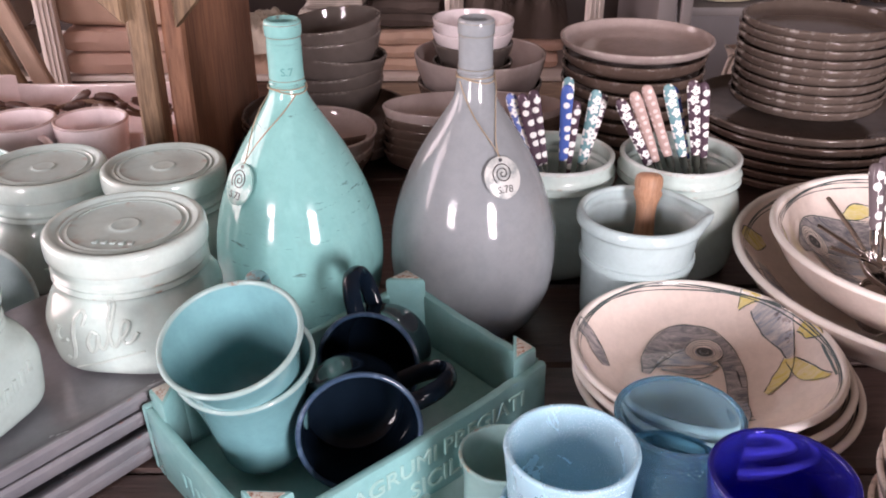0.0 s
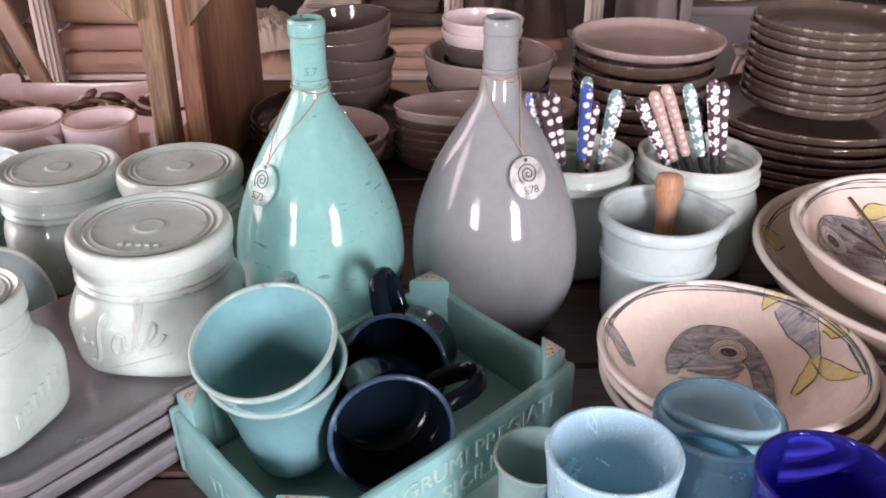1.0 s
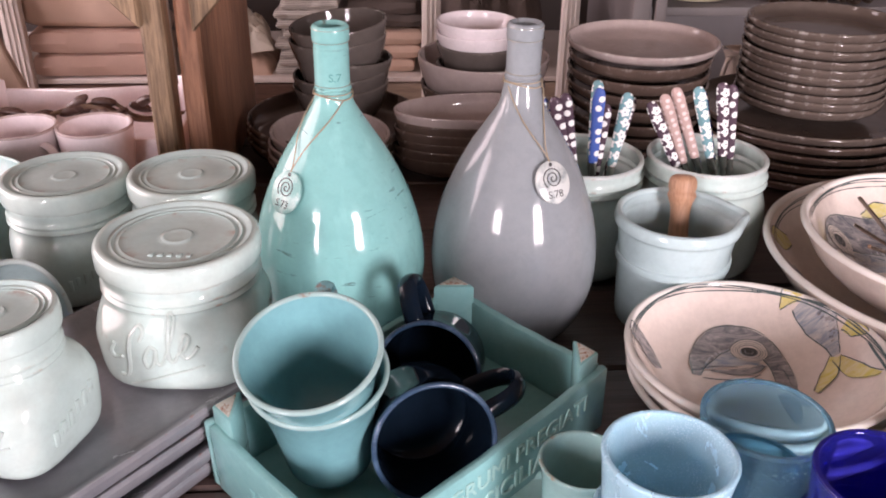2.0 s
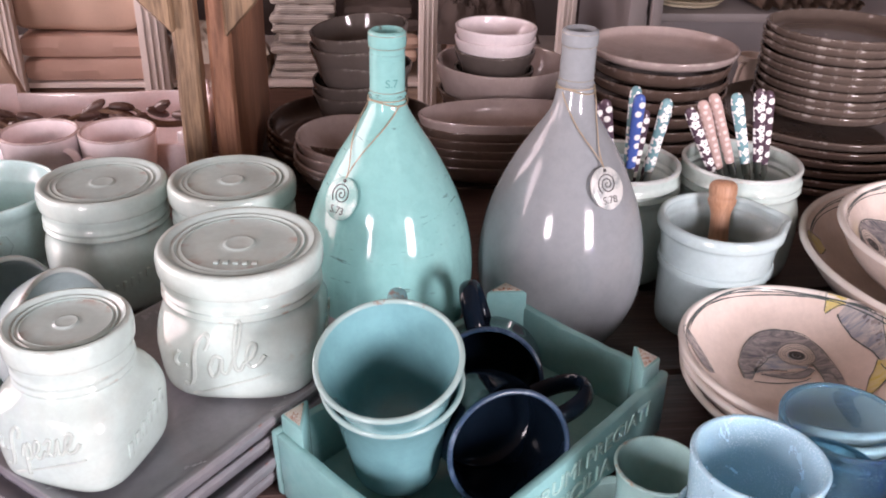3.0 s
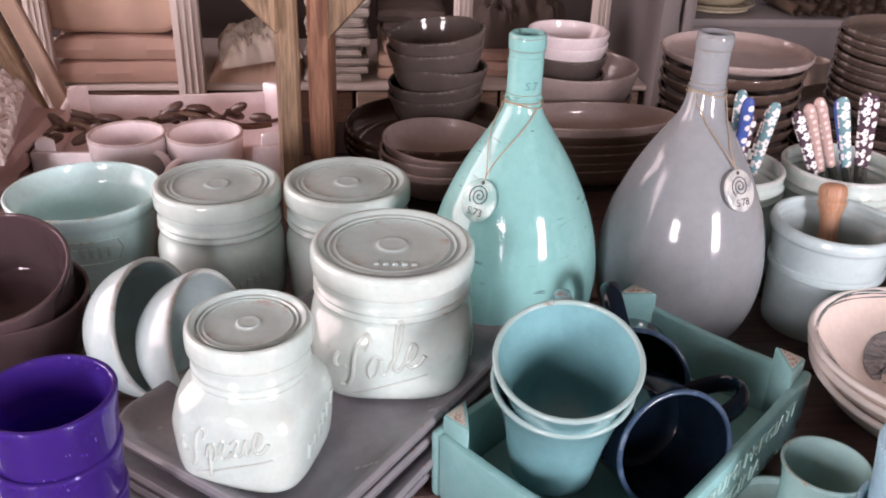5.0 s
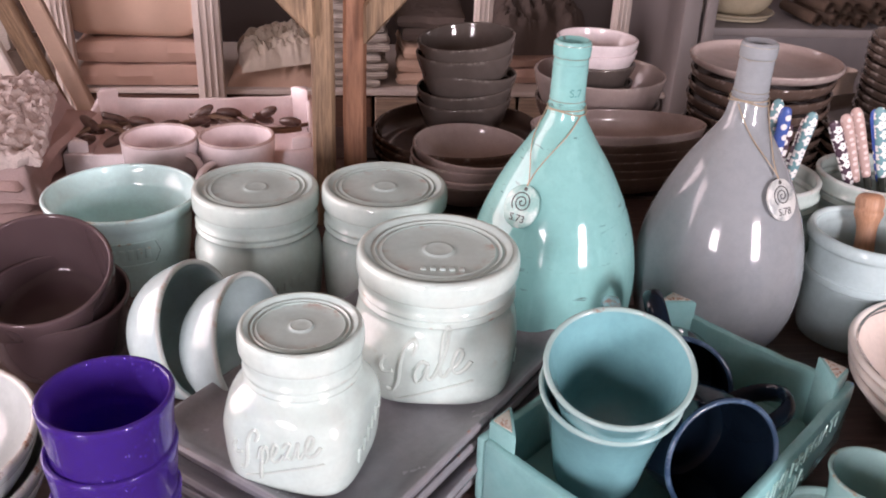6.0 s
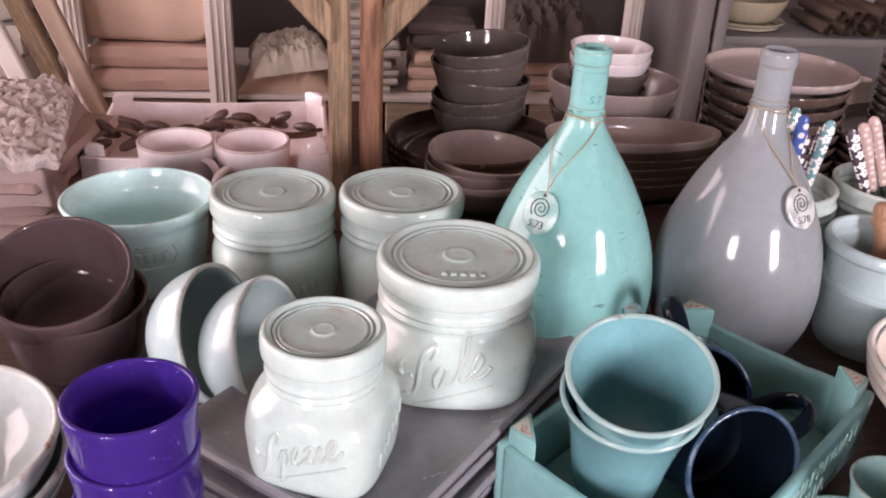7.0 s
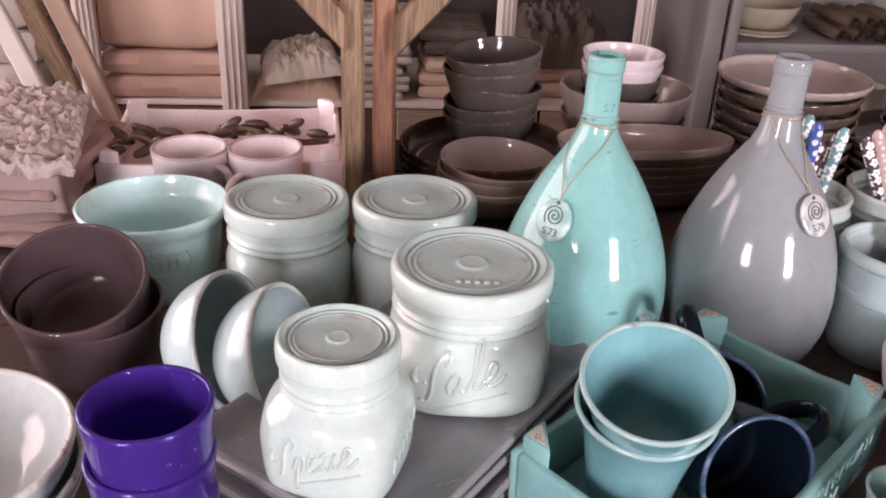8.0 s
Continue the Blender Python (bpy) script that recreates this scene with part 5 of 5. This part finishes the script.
cup_thing("espresso_cup", pose(0.041, 0.466, 0.0045), [(0.022, 0), (0.024, 0.003), (0.026, 0.02), (0.0265, 0.045), (0.0285, 0.058), (0.0305, 0.065)], 0.003, M_AQUA, "small aqua glazed espresso cup on its saucer", "cup", 0.014, "espresso cups", 0.6, 58)

# ---- bowls and pots by the jars ----
pot = thing("utensil_pot", pose(-0.556, 0.898, 0, 0, 0, 16), "aqua glazed pot with a raised label plate", "pot")
pp = [(0.056, 0), (0.060, 0.004), (0.066, 0.035), (0.0695, 0.066), (0.0705, 0.075), (0.0745, 0.082), (0.0775, 0.089), (0.0785, 0.093)]
part("body", lathe(vessel(pp, 0.0045, 0.006), 72, None, 1, 0.006, 5), M_POT, pot)


def on_pot(c):
    a = -math.pi / 2 + c.x / 0.069
    r = float(np.interp(c.z, [q[1] for q in pp], [q[0] for q in pp])) - c.y
    return Vector((r * math.cos(a), r * math.sin(a), c.z))


plate_pts = [(-0.026, 0.040), (-0.030, 0.052), (-0.026, 0.066), (0.026, 0.066), (0.032, 0.053), (0.026, 0.040), (-0.026, 0.040)]
part("label_rim", wrapped(tube([(x, 0, z) for (x, z), (x2, z2) in zip(plate_pts, plate_pts[1:]) for x, z in [(x + (x2 - x) * s, z + (z2 - z) * s) for s in np.linspace(0, 0.95, 6)]] + [(-0.026, 0, 0.040)], 0.0011, 6), on_pot), M_POT, pot)
for i in range(5):
    part("raised_bar", wrapped(block(-0.019 + i * 0.0085, -0.0135 + i * 0.0085, -0.0012, 0.001, 0.047, 0.059, 0.0006), on_pot), M_POT, pot)

for c, dz in (((-0.396, 0.646, 0.068), 0), ((-0.442, 0.668, 0.068), 1)):
    tb = thing("tilted_bowl", upright_pose(c, (0.90, -0.30, 0.30), 0.056), "pale blue glazed bowl lying on its side", "bowl", "tilted bowls")
    part("body", lathe(vessel(bowl_profile(0.0600, 0.056, 0.4), 0.0042, 0.005), 64), M_PALEB, tb)
    part("worn_or_lit_rim", rim_ring(0.0600, 0.056, 0.0042), M_RIMP, tb, "worn paler rim")

for i in range(2):
    k = 1 - i
    single("smoked_glass_bowl", lathe(vessel([(0.042, 0), (0.046, 0.003), (0.054, 0.016), (0.0585, 0.036), (0.0602, 0.056), (0.061, 0.070)], 0.004, 0.006), 64, None, 1, 0.008, i), M_SMOKE,
           upright_pose((-0.580 + 0.008 * k, 0.708 + 0.012 * k, 0.106 - 0.030 * k), (0.06, -0.44 + 0.34 * k, 1), 0.070), "smoked plum glass bowl nested in a stack", "bowl", "smoked bowls")
for i in range(4):
    wb = thing("white_bowl", pose(-0.614 + 0.004 * math.sin(i * 2), 0.517, 0.0125 * i, 1.5 * (i % 2), 2 * (i == 3), 0), "white glazed bowl with worn brown rim in a stack", "bowl", "white bowls")
    part("body", lathe(vessel(bowl_profile(0.086, 0.046, 0.4), 0.005, 0.005), 64), M_WHITER, wb)
    part("worn_or_lit_rim", rim_ring(0.086, 0.046, 0.005), M_RIMB, wb, "worn brown rim")
for i in range(5):
    single("small_white_bowl", lathe(vessel(bowl_profile(0.066, 0.040, 0.4), 0.0045, 0.005), 56, None, 1, 0.012, i + 9), M_CREAM, pose(0.352 + 0.003 * math.sin(i * 2), 0.430, 0.0165 * i, 2 * math.sin(i), 0, 0), "small cream bowl in a stack beside the glasses", "bowl", "small cream bowls")


# ---- plates and bowls further back ----
def plate_pile(x, y, z0, r, n, step, material, label, group, h=0.018, squash=1.0, seed=0, name="plate", top_mat=None, spin=0):
    rng = random.Random(seed)
    bm = lathe(vessel(plate_profile(r, h), 0.0045, 0.0045), 72, None, squash, 0.006, seed)
    first = link(name, bm, material)
    for i in range(n):
        ob = first if i == 0 else new(name, first.data)
        if i == n - 1 and top_mat:
            ob.data = first.data.copy()
            ob.data.materials[0] = top_mat
        ob.matrix_world = pose(x + rng.uniform(-1, 1) * 0.002, y + rng.uniform(-1, 1) * 0.002, z0 + i * step, rng.uniform(-0.5, 0.5), rng.uniform(-0.5, 0.5), spin)
        tagged(ob, label, "plate", group)


plate_pile(0.270, 1.224, 0.0, 0.1005, 7, 0.0192, M_BROWN, "dark taupe glazed plate in a tall stack", "middle plate stack", 0.024, 1, 1, "deep_plate")
plate_pile(0.269, 1.222, 0.1405, 0.1065, 1, 0.0190, M_ROSE, "pinkish grey glazed plate on top of dark plates", "middle plate stack", 0.018, 1, 6, "deep_plate")
plate_pile(0.486, 1.150, 0.0, 0.146, 6, 0.0135, M_BROWN, "large dark taupe dinner plate in a stack", "large plate stack", 0.020, 1, 2, "dinner_plate", M_PLATE)
plate_pile(0.490, 1.156, 0.084, 0.0985, 10, 0.0112, M_PLATE, "taupe glazed side plate in a tall stack", "side plate stack", 0.018, 1, 3, "side_plate")
plate_pile(0.042, 1.137, 0.0, 0.123, 6, 0.0118, M_BROWN, "taupe oval serving platter in a stack", "oval platters", 0.030, 0.46, 4, "oval_platter", M_ROSE, 3)
plate_pile(-0.168, 1.215, 0.0, 0.122, 3, 0.012, M_BROWN, "dark brown shallow plate under the grey bowls", "low plates", 0.030, 1, 5, "shallow_plate")


def bowl_at(x, y, z, r, h, material, label, group, tx=0, ty=0, foot=0.45, seed=0, name="bowl"):
    return single(name, lathe(vessel(bowl_profile(r, h, foot), 0.0042, 0.005), 64, None, 1, 0.008, seed), material, pose(x, y, z, tx, ty, 0), label, "bowl", group)


for i, (z, tx, ty) in enumerate(((0.024, 0, -3), (0.043, 1, -5), (0.066, -1, 4.5), (0.092, 1, -4), (0.112, 2, -6.5))):
    bowl_at(-0.153 + 0.003 * math.sin(i * 2), 1.262, z, 0.0695, 0.062, M_GREY, "charcoal glazed bowl in a leaning stack", "charcoal bowls", tx, ty, 0.42, i, "charcoal_bowl")
for i in range(4):
    bowl_at(-0.168 + 0.001 * i, 1.092, 0.0105 * i, 0.077, 0.043, M_ROSE if i > 0 else M_PLATE, "pinkish grey glazed dish in a low stack", "low dishes", 2 * (i % 2), 2.5 * (i == 3), 0.42, 20 + i, "small_dish")
bowl_at(0.056, 1.312, 0.020, 0.099, 0.092, M_ROSE, "wide pinkish taupe serving bowl holding smaller bowls", "serving bowls", 0, 0, 0.5, 31, "serving_bowl")
bowl_at(0.056, 1.312, 0.0, 0.095, 0.07, M_BROWN, "wide dark serving bowl at the bottom of a stack", "serving bowls", 0, 0, 0.5, 32, "serving_bowl")
for i, (z, mt, lb) in enumerate(((0.060, M_GREY, "charcoal bowl standing in the serving bowl"), (0.088, M_GREY, "charcoal bowl standing in the serving bowl"), (0.106, M_WHITE, "pinkish white bowl on the charcoal bowls"), (0.122, M_WHITE, "pinkish white bowl on the charcoal bowls"))):
    bowl_at(0.044, 1.307, z - 0.004, 0.0605, 0.046, mt, lb, "small stacked bowls", 0, 0.8 * (i % 2), 0.55, 40 + i, "small_bowl")
jug = thing("cream_jug", pose(0.462, 1.345, 0), "small cream embossed jug with a scrolled handle behind the plates", "jug")
jp = [(0.019, 0), (0.0215, 0.004), (0.0245, 0.030), (0.0235, 0.058), (0.0195, 0.084), (0.0190, 0.098), (0.0215, 0.110)]
jb = lathe(vessel(jp, 0.003, 0.004), 48)
for v in jb.verts:
    a = math.atan2(v.co.y, v.co.x)
    w = max(0.0, (v.co.z - 0.090) / 0.02) * math.exp(-((abs(a) - math.pi) / 0.4) ** 2)
    v.co += Vector((-0.008 * w, 0, 0.004 * w))
    if 0.02 < v.co.z < 0.085 and math.hypot(v.co.x, v.co.y) > 0.0175:
        v.co *= 1 + 0.025 * math.sin(a * 8) * math.sin((v.co.z - 0.02) * 48)
part("body", jb, M_CREAM, jug)
part("handle", handle(0.017, 0.034, 0.0026, lambda z: float(np.interp(z, [q[1] for q in jp], [q[0] for q in jp])), 0.068), M_CREAM, jug, "", pose(0, 0, 0, 0, 0, 215))
plate_pile(0.43, 1.40, 0.0, 0.05, 1, 0.01, M_ROSE, "small pinkish plate behind the stacks", "small plates", 0.014, 1, 9, "small_plate")
# on the grey cupboard shelf
bowl_at(0.79, CY + 0.14, -0.0695, 0.115, 0.022, M_IVORY, "ivory plate on the grey shelf", "shelf crockery", 0, 0, 0.6, 61, "cream_plate")
bowl_at(0.79, CY + 0.14, -0.060, 0.112, 0.075, M_IVORY, "ivory bowl on a plate on the grey shelf", "shelf crockery", 0, 0, 0.45, 62, "cream_bowl")

# ---- mugs and the second crate ----
WMUG = [(0.036, 0), (0.039, 0.004), (0.0425, 0.025), (0.0455, 0.055), (0.0475, 0.082)]
cup_thing("white_mug", pose(-0.556, 1.098, 0), WMUG, 0.004, M_WHITE, "pinkish white glazed mug with brown rim line", "mug", 0.022, "white mugs", 0.55, 326, M_RIMW)
cup_thing("white_mug", pose(-0.462, 1.101, 0), WMUG, 0.004, M_WHITE, "pinkish white glazed mug with brown rim line", "mug", 0.030, "white mugs", 0.46, 236, M_RIMW)
ceramic_crate(pose(-0.530, 1.235, 0, 0, 0, 4), 0.158, 0.120, 0.056, M_WHITE, "pinkish white ceramic crate holding nut garlands", False, M_WHITE)
rng = random.Random(5)
for gi, (x0, x1, y0) in enumerate(((-0.665, -0.56, 1.16), (-0.54, -0.40, 1.20))):
    g = thing("nut_garland", pose(0, 0, 0), "garland of dark polished nuts on twigs lying in the crate", "garland", "nut garlands")
    pts = [(x0 - 0.012 + (x1 - x0 + 0.024) * s, y0 + 0.012 * math.sin(s * 7), 0.062 + 0.008 * math.sin(s * 5)) for s in np.linspace(0, 1, 16)]
    part("twig", tube(pts, 0.0032, 7), M_TWIG, g)
    part("twig", tube([(x + 0.01, y + 0.03 + 0.01 * math.sin(x * 60), z - 0.006) for x, y, z in pts], 0.0028, 7), M_TWIG, g)
    nut = None
    for i in range(13):
        m = pose(rng.uniform(x0, x1), y0 + rng.uniform(-0.012, 0.05), 0.060 + rng.uniform(-0.008, 0.012), rng.uniform(-30, 30), rng.uniform(50, 120), rng.uniform(-35, 35)) @ Matrix.Diagonal((0.85, 0.85, 1.45, 1))
        if nut is None:
            nut = part("nut", lathe([(0, -0.012), (0.004, -0.0112), (0.0072, -0.007), (0.0085, 0), (0.0075, 0.006), (0.0045, 0.0108), (0, 0.0125)], 16), M_NUT, g, "", m)
        else:
            ob = new("nut", nut.data)
            ob.parent = g
            ob.matrix_local = m
